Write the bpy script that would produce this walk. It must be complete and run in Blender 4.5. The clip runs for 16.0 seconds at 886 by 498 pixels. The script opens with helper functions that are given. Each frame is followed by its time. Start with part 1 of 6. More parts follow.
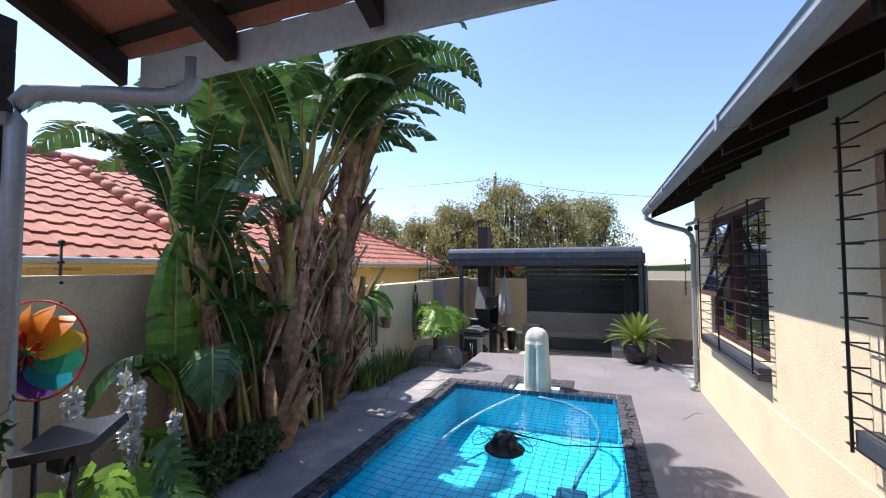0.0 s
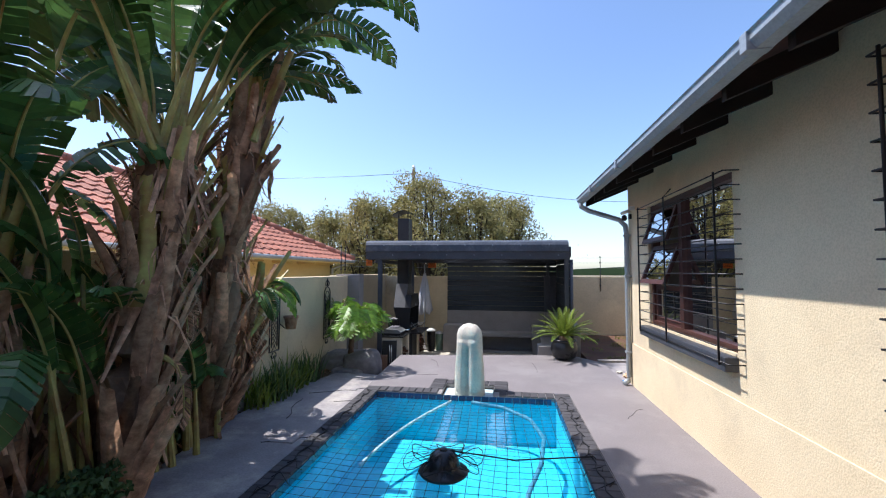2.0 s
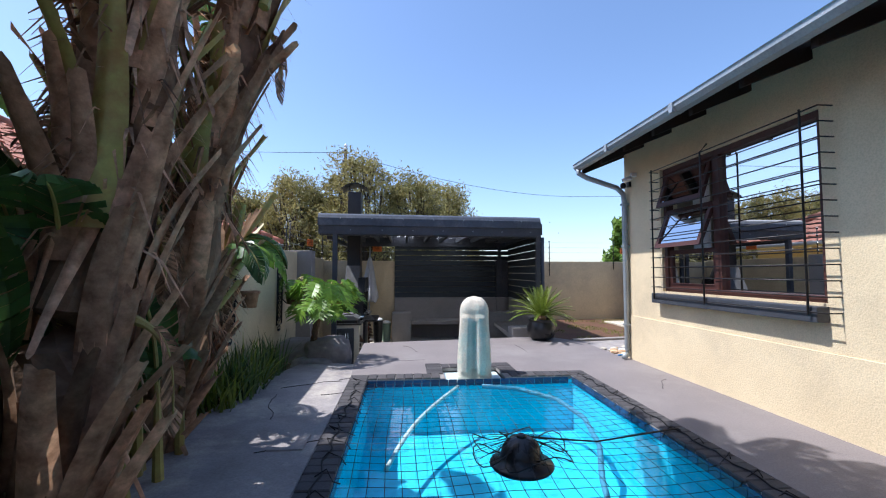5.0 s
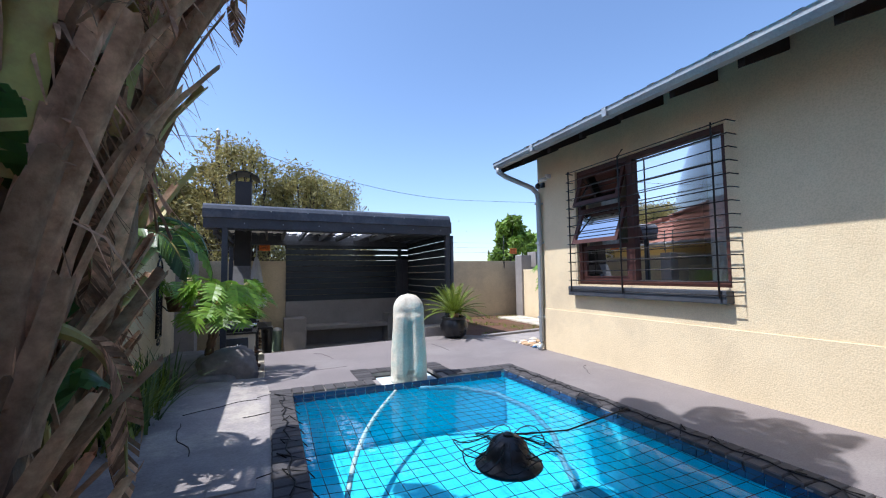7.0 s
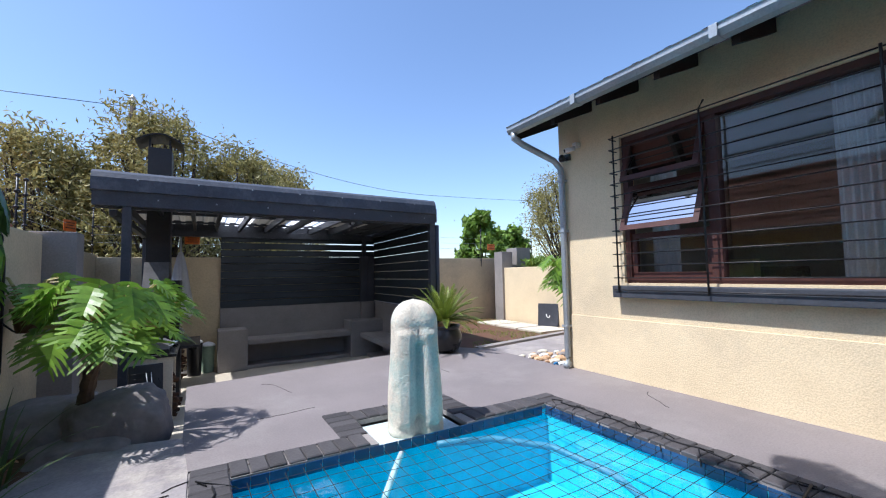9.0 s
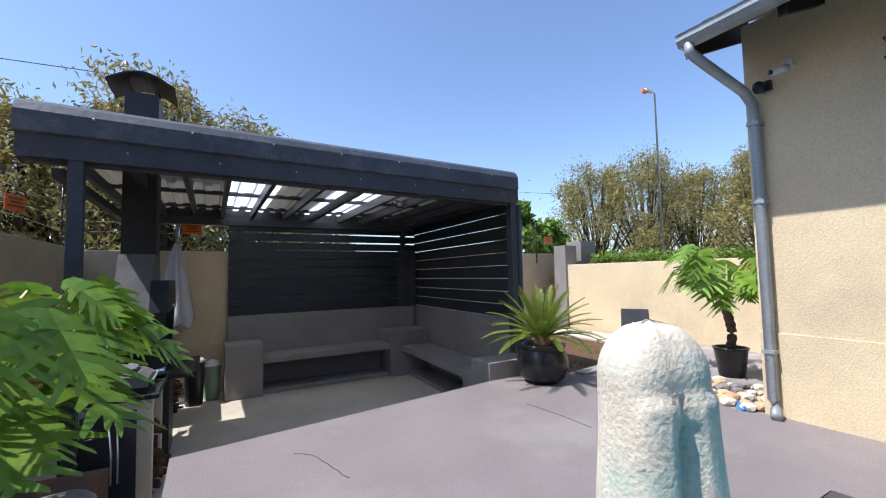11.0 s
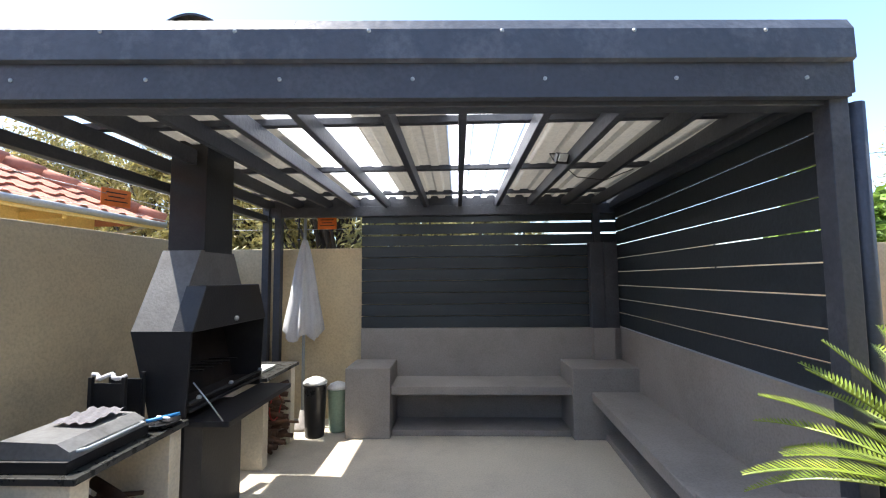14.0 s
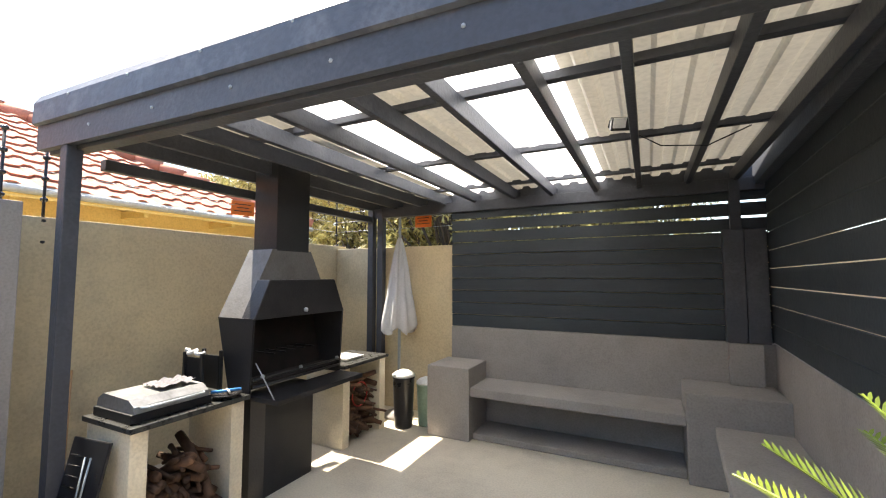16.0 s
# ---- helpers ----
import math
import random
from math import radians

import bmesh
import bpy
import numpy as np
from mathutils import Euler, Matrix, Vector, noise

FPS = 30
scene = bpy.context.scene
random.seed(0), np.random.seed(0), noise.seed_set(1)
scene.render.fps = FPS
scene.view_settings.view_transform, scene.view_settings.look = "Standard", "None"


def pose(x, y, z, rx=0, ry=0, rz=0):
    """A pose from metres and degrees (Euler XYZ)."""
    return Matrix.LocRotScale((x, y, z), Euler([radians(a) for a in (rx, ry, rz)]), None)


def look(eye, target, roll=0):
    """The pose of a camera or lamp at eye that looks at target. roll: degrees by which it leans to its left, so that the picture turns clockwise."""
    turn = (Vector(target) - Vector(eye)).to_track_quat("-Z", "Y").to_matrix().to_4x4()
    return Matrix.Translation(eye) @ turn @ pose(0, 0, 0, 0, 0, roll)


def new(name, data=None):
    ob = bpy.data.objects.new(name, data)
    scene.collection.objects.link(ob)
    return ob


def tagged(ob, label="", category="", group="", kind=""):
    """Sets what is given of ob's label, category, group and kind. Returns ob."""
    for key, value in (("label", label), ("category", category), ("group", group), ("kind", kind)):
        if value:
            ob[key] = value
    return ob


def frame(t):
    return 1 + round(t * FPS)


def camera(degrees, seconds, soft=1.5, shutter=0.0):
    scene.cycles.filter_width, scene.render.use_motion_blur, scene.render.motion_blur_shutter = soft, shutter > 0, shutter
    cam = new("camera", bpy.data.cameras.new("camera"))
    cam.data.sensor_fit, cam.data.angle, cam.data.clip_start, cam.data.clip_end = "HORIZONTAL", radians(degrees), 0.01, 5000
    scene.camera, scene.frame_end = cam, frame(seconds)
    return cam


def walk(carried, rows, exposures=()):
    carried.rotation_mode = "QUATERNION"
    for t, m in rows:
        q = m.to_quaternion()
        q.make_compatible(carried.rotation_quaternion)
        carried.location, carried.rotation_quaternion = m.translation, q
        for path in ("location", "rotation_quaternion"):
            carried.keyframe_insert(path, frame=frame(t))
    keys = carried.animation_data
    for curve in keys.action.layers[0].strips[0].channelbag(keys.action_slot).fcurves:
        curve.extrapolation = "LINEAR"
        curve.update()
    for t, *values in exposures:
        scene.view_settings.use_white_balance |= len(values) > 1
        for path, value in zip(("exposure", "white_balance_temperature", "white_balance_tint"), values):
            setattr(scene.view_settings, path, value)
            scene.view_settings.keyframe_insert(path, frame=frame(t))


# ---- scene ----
cam = camera(94.2, 16.0, soft=1.15)
PATH = [
    (0, (-0.526, -0.058, 2.011), (-1.224, 1.814, 2.101), -0.1),
    (0.5, (-0.641, 0.136, 1.983), (-1.28, 2.029, 2.079), 0.1),
    (1, (-0.755, 0.363, 1.947), (-1.305, 2.283, 2.046), 0.1),
    (1.5, (-0.83, 0.564, 1.915), (-1.258, 2.515, 2.019), 0.1),
    (2, (-1.014, 0.827, 1.778), (-1.296, 2.804, 1.887), 0.2),
    (2.5, (-1.216, 1.071, 1.672), (-1.369, 3.063, 1.779), 0.2),
    (3, (-1.385, 1.309, 1.549), (-1.464, 3.305, 1.657), 0.2),
    (3.5, (-1.678, 1.479, 1.445), (-1.706, 3.476, 1.553), 0.2),
    (4, (-1.966, 1.595, 1.401), (-1.929, 3.592, 1.509), 0.1),
    (4.2, (-2.099, 1.644, 1.38), (-2.024, 3.64, 1.489), 0.1),
    (6.3, (-2.821, 1.856, 1.256), (-2.327, 3.79, 1.374), -0.5),
    (6.5, (-2.937, 1.941, 1.25), (-2.354, 3.85, 1.37), -0.7),
    (7, (-3.105, 2.211, 1.232), (-2.325, 4.049, 1.354), -0.8),
    (7.5, (-3.112, 2.574, 1.211), (-2.208, 4.354, 1.328), -1.1),
    (8, (-3.089, 3.007, 1.202), (-2.129, 4.758, 1.316), -1.2),
    (8.5, (-3.07, 3.495, 1.207), (-2.085, 5.231, 1.325), -1.2),
    (9, (-3.021, 4.026, 1.197), (-2.012, 5.748, 1.319), -1.1),
    (9.2, (-3.002, 4.195, 1.195), (-1.997, 5.92, 1.323), -1.5),
    (11.3, (-2.876, 6.484, 1.176), (-1.911, 8.232, 1.3), -1.0),
    (11.5, (-2.821, 6.698, 1.154), (-1.889, 8.463, 1.288), -1.1),
    (12, (-2.642, 7.186, 1.179), (-1.851, 9.017, 1.313), -1.1),
    (12.5, (-2.372, 7.54, 1.2), (-1.763, 9.441, 1.332), -1.0),
    (13, (-2.031, 7.83, 1.223), (-1.636, 9.786, 1.359), -0.9),
    (13.5, (-1.755, 8.089, 1.227), (-1.59, 10.077, 1.369), -0.8),
    (14, (-1.429, 8.235, 1.218), (-1.5, 10.229, 1.36), -0.5),
    (14.5, (-1.139, 8.379, 1.229), (-1.454, 10.349, 1.369), -0.1),
    (15, (-0.851, 8.567, 1.253), (-1.409, 10.483, 1.385), 0.0),
    (15.5, (-0.6, 8.713, 1.231), (-1.355, 10.56, 1.363), 0.0),
    (16, (-0.415, 8.753, 1.205), (-1.303, 10.54, 1.34), -0.0),
]
EXPOSURES = [(0, 0.88, 6000, 15), (2.0, 0.72, 5900, 14), (6.5, 0.6, 5800, 13), (9.2, 0.60, 5800, 13), (11.5, 0.58, 6100, 13), (12.5, 0.90, 6250, 12), (13.5, 1.45, 6150, 11), (14.5, 2.0, 6850, 10), (16, 2.25, 7300, 10)]
walk(cam, [(t, look(eye, target, roll)) for t, eye, target, roll in PATH], EXPOSURES)

# ---- world, sun, exposure ----
SUN_WAY = Vector((0.57, -0.06, -1.0)).normalized()
world = bpy.data.worlds.new("world")
scene.world = world
world.use_nodes = True
wn = world.node_tree
sky = wn.nodes.new("ShaderNodeTexSky")
sky.sky_type = "NISHITA"
sky.sun_disc = False
sky.sun_elevation = math.asin(-SUN_WAY.z)
sky.sun_rotation = math.atan2(-SUN_WAY.x, -SUN_WAY.y)
sky.air_density, sky.dust_density, sky.ozone_density = 1.0, 0.9, 2.2
wn.nodes["Background"].inputs["Strength"].default_value = 0.15
wn.links.new(sky.outputs["Color"], wn.nodes["Background"].inputs["Color"])
sun = new("sun", bpy.data.lights.new("sun", "SUN"))
sun.data.energy, sun.data.angle, sun.data.color = 4.3, radians(0.55), (1.0, 0.95, 0.87)
sun.rotation_mode = "QUATERNION"
sun.rotation_quaternion = SUN_WAY.to_track_quat("-Z", "Y")
sun.location = (-6, -3, 12)


# ---- builders ----
def material(name, a, b=None, scale=3.0, rough=0.8, bump=0.15, grain=60.0, metal=0.0, stain=None, stain_scale=0.7, stain_amount=0.5,
             vary=0.0, spec=0.4, translucent=0.0, coords="Object"):
    """Two tones at a large scale, fine grain relief, optional stains and piece to piece variation."""
    m = bpy.data.materials.new(name)
    m.use_nodes = True
    nt = m.node_tree
    n, l = nt.nodes, nt.links
    p = n["Principled BSDF"]
    tc = n.new("ShaderNodeTexCoord")
    b = b or tuple(c * 0.75 for c in a)
    n1 = n.new("ShaderNodeTexNoise")
    n1.inputs["Scale"].default_value, n1.inputs["Detail"].default_value, n1.inputs["Roughness"].default_value = scale, 5, 0.65
    l.new(tc.outputs[coords], n1.inputs["Vector"])
    r1 = n.new("ShaderNodeValToRGB")
    r1.color_ramp.elements[0].position, r1.color_ramp.elements[1].position = 0.32, 0.68
    r1.color_ramp.elements[0].color, r1.color_ramp.elements[1].color = (*b, 1), (*a, 1)
    l.new(n1.outputs["Fac"], r1.inputs["Fac"])
    col = r1.outputs["Color"]
    n2 = n.new("ShaderNodeTexNoise")
    n2.inputs["Scale"].default_value, n2.inputs["Detail"].default_value = grain, 4
    l.new(tc.outputs[coords], n2.inputs["Vector"])
    if stain:
        n3 = n.new("ShaderNodeTexNoise")
        n3.inputs["Scale"].default_value, n3.inputs["Detail"].default_value, n3.inputs["Roughness"].default_value = stain_scale, 7, 0.7
        l.new(tc.outputs[coords], n3.inputs["Vector"])
        r3 = n.new("ShaderNodeValToRGB")
        r3.color_ramp.elements[0].position, r3.color_ramp.elements[1].position = 0.5, 0.66
        r3.color_ramp.elements[1].color = (stain_amount, stain_amount, stain_amount, 1)
        l.new(n3.outputs["Fac"], r3.inputs["Fac"])
        mx = n.new("ShaderNodeMixRGB")
        mx.inputs["Color2"].default_value = (*stain, 1)
        l.new(r3.outputs["Color"], mx.inputs["Fac"])
        l.new(col, mx.inputs["Color1"])
        col = mx.outputs["Color"]
    mg = n.new("ShaderNodeMixRGB")
    mg.blend_type = "MULTIPLY"
    mg.inputs["Fac"].default_value = 0.35
    l.new(col, mg.inputs["Color1"])
    l.new(n2.outputs["Color"], mg.inputs["Color2"])
    bw = n.new("ShaderNodeValToRGB")
    bw.color_ramp.elements[0].color, bw.color_ramp.elements[1].color = (0.55, 0.55, 0.55, 1), (1, 1, 1, 1)
    bw.color_ramp.elements[0].position, bw.color_ramp.elements[1].position = 0.3, 0.6
    l.new(n2.outputs["Fac"], bw.inputs["Fac"])
    l.new(bw.outputs["Color"], mg.inputs["Color2"])
    col = mg.outputs["Color"]
    if vary:
        oi = n.new("ShaderNodeObjectInfo")
        ge = n.new("ShaderNodeNewGeometry")
        ad = n.new("ShaderNodeMath")
        l.new(oi.outputs["Random"], ad.inputs[0])
        l.new(ge.outputs["Random Per Island"], ad.inputs[1])
        fr = n.new("ShaderNodeMath")
        fr.operation = "FRACT"
        l.new(ad.outputs[0], fr.inputs[0])
        mr = n.new("ShaderNodeMapRange")
        mr.inputs["To Min"].default_value, mr.inputs["To Max"].default_value = 1 - vary, 1 + vary
        l.new(fr.outputs[0], mr.inputs["Value"])
        hs = n.new("ShaderNodeHueSaturation")
        l.new(mr.outputs[0], hs.inputs["Value"])
        l.new(col, hs.inputs["Color"])
        col = hs.outputs["Color"]
    l.new(col, p.inputs["Base Color"])
    rr = n.new("ShaderNodeMapRange")
    rr.inputs["To Min"].default_value, rr.inputs["To Max"].default_value = max(rough - 0.12, 0.03), min(rough + 0.1, 1)
    l.new(n1.outputs["Fac"], rr.inputs["Value"])
    l.new(rr.outputs[0], p.inputs["Roughness"])
    p.inputs["Metallic"].default_value = metal
    p.inputs["Specular IOR Level"].default_value = spec
    if bump:
        bp = n.new("ShaderNodeBump")
        bp.inputs["Strength"].default_value, bp.inputs["Distance"].default_value = bump, 0.01
        l.new(n2.outputs["Fac"], bp.inputs["Height"])
        l.new(bp.outputs["Normal"], p.inputs["Normal"])
    if translucent:
        tr = n.new("ShaderNodeBsdfTranslucent")
        l.new(col, tr.inputs["Color"])
        ms = n.new("ShaderNodeMixShader")
        ms.inputs["Fac"].default_value = translucent
        l.new(p.outputs[0], ms.inputs[1])
        l.new(tr.outputs[0], ms.inputs[2])
        l.new(ms.outputs[0], n["Material Output"].inputs["Surface"])
    return m


def clear(name, tint, gloss_rough=0.02, ior=1.45, ripple=0.0, ripple_scale=3.0):
    """Clear sheet: straight through, with gloss by Fresnel."""
    m = bpy.data.materials.new(name)
    m.use_nodes = True
    nt = m.node_tree
    n, l = nt.nodes, nt.links
    n.remove(n["Principled BSDF"])
    t, g, f, x = (n.new("ShaderNode" + k) for k in ("BsdfTransparent", "BsdfGlossy", "Fresnel", "MixShader"))
    t.inputs["Color"].default_value = (*tint, 1)
    g.inputs["Roughness"].default_value = gloss_rough
    f.inputs["IOR"].default_value = ior
    l.new(f.outputs[0], x.inputs[0])
    l.new(t.outputs[0], x.inputs[1])
    l.new(g.outputs[0], x.inputs[2])
    l.new(x.outputs[0], n["Material Output"].inputs["Surface"])
    if ripple:
        tc, nz, bp = n.new("ShaderNodeTexCoord"), n.new("ShaderNodeTexNoise"), n.new("ShaderNodeBump")
        nz.inputs["Scale"].default_value, nz.inputs["Detail"].default_value = ripple_scale, 3
        bp.inputs["Strength"].default_value, bp.inputs["Distance"].default_value = ripple, 0.02
        l.new(tc.outputs["Object"], nz.inputs["Vector"])
        l.new(nz.outputs["Fac"], bp.inputs["Height"])
        l.new(bp.outputs["Normal"], g.inputs["Normal"])
        l.new(bp.outputs["Normal"], f.inputs["Normal"])
    return m


def link(name, me, parent=None, label="", smooth=False):
    ob = new(name, me)
    if smooth:
        me.polygons.foreach_set("use_smooth", [True] * len(me.polygons))
    if parent:
        ob.parent = parent
        ob.matrix_parent_inverse = world_of(parent).inverted()
    if label:
        ob["label"] = label
    return ob


def world_of(ob):
    m = ob.matrix_basis
    return world_of(ob.parent) @ ob.matrix_parent_inverse @ m if ob.parent else m.copy()


def part(name, bm, mat, parent=None, label="", smooth=False):
    me = bpy.data.meshes.new(name)
    bm.to_mesh(me)
    bm.free()
    for m in (mat if isinstance(mat, (list, tuple)) else [mat]):
        me.materials.append(m)
    return link(name, me, parent, label, smooth)


def soup(name, verts, faces, mat, parent=None, label="", smooth=False, slots=None):
    me = bpy.data.meshes.new(name)
    me.from_pydata([tuple(v) for v in verts], [], faces)
    for m in (mat if isinstance(mat, (list, tuple)) else [mat]):
        me.materials.append(m)
    if slots is not None:
        me.polygons.foreach_set("material_index", slots)
    me.update()
    return link(name, me, parent, label, smooth)


def thing(name, at, label, category, group="", kind=""):
    ob = new(name)
    ob.location = at
    ob.empty_display_size = 0.1
    return tagged(ob, label, category, group, kind)


def add_box(bm, lo, hi, bevel=0.0, turn=None):
    c = [(a + b) / 2 for a, b in zip(lo, hi)]
    s = [abs(b - a) for a, b in zip(lo, hi)]
    m = Matrix.Translation(c) @ (turn or Matrix()) @ Matrix.Diagonal((*s, 1))
    r = bmesh.ops.create_cube(bm, size=1.0, matrix=m)
    if bevel:
        es = list({e for v in r["verts"] for e in v.link_edges})
        bmesh.ops.bevel(bm, geom=es, offset=bevel, segments=2, profile=0.6, affect="EDGES")
    return bm


def box(name, lo, hi, mat, parent=None, label="", bevel=0.006, turn=None):
    return part(name, add_box(bmesh.new(), lo, hi, bevel, turn), mat, parent, label)


def add_tube(bm, pts, radii, sides=10, cap=True):
    """A swept round tube along points."""
    pts = [Vector(p) for p in pts]
    if not hasattr(radii, "__len__"):
        radii = [radii] * len(pts)
    rings = []
    up = Vector((0, 0, 1))
    for i, p in enumerate(pts):
        d = (pts[min(i + 1, len(pts) - 1)] - pts[max(i - 1, 0)]).normalized()
        u = d.cross(up)
        if u.length < 0.05:
            u = d.cross(Vector((1, 0, 0)))
        u.normalize()
        w = d.cross(u)
        rings.append([bm.verts.new(p + radii[i] * (math.cos(a) * u + math.sin(a) * w)) for a in (k * math.tau / sides for k in range(sides))])
    for a, b in zip(rings, rings[1:]):
        for k in range(sides):
            bm.faces.new((a[k], a[(k + 1) % sides], b[(k + 1) % sides], b[k]))
    if cap:
        bm.faces.new(rings[0][::-1])
        bm.faces.new(rings[-1])
    return bm


def tube(name, pts, radii, mat, parent=None, label="", sides=10):
    return part(name, add_tube(bmesh.new(), pts, radii, sides), mat, parent, label, smooth=True)


def add_lathe(bm, at, profile, sides=28):
    rings = []
    for r, z in profile:
        rings.append([bm.verts.new((at[0] + r * math.cos(k * math.tau / sides), at[1] + r * math.sin(k * math.tau / sides), at[2] + z)) for k in range(sides)])
    for a, b in zip(rings, rings[1:]):
        for k in range(sides):
            bm.faces.new((a[k], a[(k + 1) % sides], b[(k + 1) % sides], b[k]))
    bm.faces.new(rings[0][::-1])
    bm.faces.new(rings[-1])
    return bm


def add_prism(bm, outline, axis, lo, hi):
    """A flat outline (two coordinates) pushed out along an axis."""
    def at(u, v, w):
        return {"x": (w, u, v), "y": (u, w, v), "z": (u, v, w)}[axis]
    a = [bm.verts.new(at(u, v, lo)) for u, v in outline]
    b = [bm.verts.new(at(u, v, hi)) for u, v in outline]
    bm.faces.new(a)
    bm.faces.new(b[::-1])
    for i in range(len(a)):
        j = (i + 1) % len(a)
        bm.faces.new((a[j], a[i], b[i], b[j]))
    bmesh.ops.recalc_face_normals(bm, faces=bm.faces[:])
    return bm


def structure(name, bm, mat, label, category):
    return tagged(part(name, bm, mat), label, category, kind="structure")


# ---- materials ----
CREAM = material("cream_plaster", (0.76, 0.625, 0.41), (0.69, 0.56, 0.36), 1.6, 0.9, 0.4, 75, stain=(0.40, 0.33, 0.24), stain_amount=0.35)
WALLM = material("garden_wall_plaster", (0.66, 0.545, 0.345), (0.56, 0.46, 0.295), 1.2, 0.92, 0.35, 45, stain=(0.30, 0.26, 0.19), stain_amount=0.45)
CHARC = material("charcoal_paint", (0.058, 0.063, 0.076), (0.043, 0.047, 0.058), 2.0, 0.5, 0.3, 40, stain=(0.11, 0.115, 0.125), stain_scale=2.5, stain_amount=0.35)
SLATM = material("charcoal_slat", (0.028, 0.037, 0.045), (0.020, 0.028, 0.035), 3.0, 0.6, 0.2, 35, vary=0.12)
PLINTH = material("dark_grey_plaster", (0.31, 0.283, 0.262), (0.26, 0.237, 0.22), 1.5, 0.85, 0.25, 60, stain=(0.17, 0.158, 0.15), stain_scale=1.4, stain_amount=0.35)
DECK = material("grey_painted_concrete", (0.235, 0.205, 0.200), (0.195, 0.170, 0.167), 1.1, 0.75, 0.25, 70, stain=(0.32, 0.30, 0.28), stain_scale=0.8, stain_amount=0.35)
OLDDECK = material("worn_concrete", (0.35, 0.32, 0.31), (0.23, 0.205, 0.20), 2.4, 0.8, 0.4, 50, stain=(0.50, 0.45, 0.38), stain_scale=1.6, stain_amount=0.8)
LAPAF = material("lapa_concrete", (0.62, 0.56, 0.45), (0.54, 0.48, 0.38), 1.0, 0.6, 0.2, 60, stain=(0.26, 0.23, 0.19), stain_scale=0.7, stain_amount=0.35)
COPING = material("dark_brick_paver", (0.075, 0.070, 0.072), (0.055, 0.05, 0.052), 4, 0.75, 0.4, 45, vary=0.25)
POOLM = material("pool_plaster", (0.075, 0.64, 0.80), (0.055, 0.57, 0.76), 2.2, 0.7, 0.05, 10)
POOLTILE = material("pool_waterline_tile", (0.02, 0.05, 0.12), (0.03, 0.08, 0.18), 12, 0.25, 0.1, 30, vary=0.3)
WATER = clear("pool_water", (0.74, 0.97, 1.0), 0.01, 1.33, 0.35, 2.6)
GLASS = clear("window_glass", (0.78, 0.83, 0.86), 0.01, 1.62)
NETM = material("black_cord", (0.010, 0.010, 0.012), None, 20, 0.7, 0.1, 200)
BLACKP = material("black_plastic", (0.014, 0.014, 0.016), (0.022, 0.022, 0.024), 3, 0.3, 0.05, 30)
STEELB = material("black_steel", (0.020, 0.020, 0.022), (0.013, 0.013, 0.014), 5, 0.4, 0.1, 60, metal=0.2)
GUTTER = material("galvanised_gutter", (0.42, 0.46, 0.48), (0.33, 0.37, 0.40), 3, 0.45, 0.1, 50, metal=0.35, stain=(0.22, 0.22, 0.22), stain_amount=0.4)
FASCIA = material("pale_fascia", (0.52, 0.54, 0.54), (0.44, 0.46, 0.46), 3, 0.6, 0.15, 40, stain=(0.25, 0.23, 0.2), stain_amount=0.35)
DARKW = material("dark_stained_timber", (0.030, 0.020, 0.017), (0.018, 0.013, 0.012), 6, 0.7, 0.3, 40)
FRAMEM = material("red_brown_window_timber", (0.085, 0.032, 0.024), (0.055, 0.02, 0.016), 6, 0.5, 0.2, 50)
TERRA = material("terracotta_tile", (0.50, 0.20, 0.125), (0.40, 0.150, 0.095), 4, 0.8, 0.3, 40, vary=0.18, stain=(0.24, 0.13, 0.10), stain_scale=2.0, stain_amount=0.35)
YELLOW = material("yellow_house_plaster", (0.80, 0.64, 0.28), (0.72, 0.56, 0.24), 1.2, 0.9, 0.2, 50)
STONE = material("pale_statue_stone", (0.74, 0.68, 0.56), (0.60, 0.54, 0.44), 5, 0.85, 0.6, 55, stain=(0.30, 0.50, 0.46), stain_scale=2.6, stain_amount=0.55)
ROCKM = material("grey_boulder", (0.30, 0.27, 0.26), (0.17, 0.155, 0.15), 3, 0.9, 0.9, 14, stain=(0.1, 0.09, 0.09), stain_amount=0.5)
SOIL = material("red_soil", (0.16, 0.075, 0.042), (0.09, 0.045, 0.028), 5, 0.95, 0.9, 30, stain=(0.10, 0.10, 0.035), stain_scale=2.5, stain_amount=0.6)
GROUNDM = material("dry_ground", (0.21, 0.17, 0.10), (0.14, 0.12, 0.07), 0.5, 0.95, 0.5, 8)
LEAFD = material("strelitzia_leaf", (0.085, 0.17, 0.04), (0.05, 0.11, 0.03), 5, 0.33, 0.15, 25, vary=0.35, spec=0.5, translucent=0.28)
LEAFL = material("bright_leaf", (0.25, 0.40, 0.05), (0.13, 0.26, 0.035), 6, 0.4, 0.15, 25, vary=0.3, translucent=0.35)
LEAFC = material("cycad_leaf", (0.25, 0.31, 0.04), (0.12, 0.18, 0.025), 6, 0.4, 0.1, 25, vary=0.3, translucent=0.25)
LEAFS = material("shrub_leaf", (0.10, 0.16, 0.045), (0.055, 0.10, 0.03), 6, 0.5, 0.1, 25, vary=0.4, translucent=0.2)
LEAFT = material("olive_tree_leaf", (0.42, 0.36, 0.13), (0.24, 0.225, 0.08), 0.8, 0.55, 0.0, 25, vary=0.45, translucent=0.3)
LEAFG = material("fresh_green_leaf", (0.24, 0.36, 0.06), (0.14, 0.24, 0.04), 0.8, 0.55, 0.0, 25, vary=0.4, translucent=0.35)
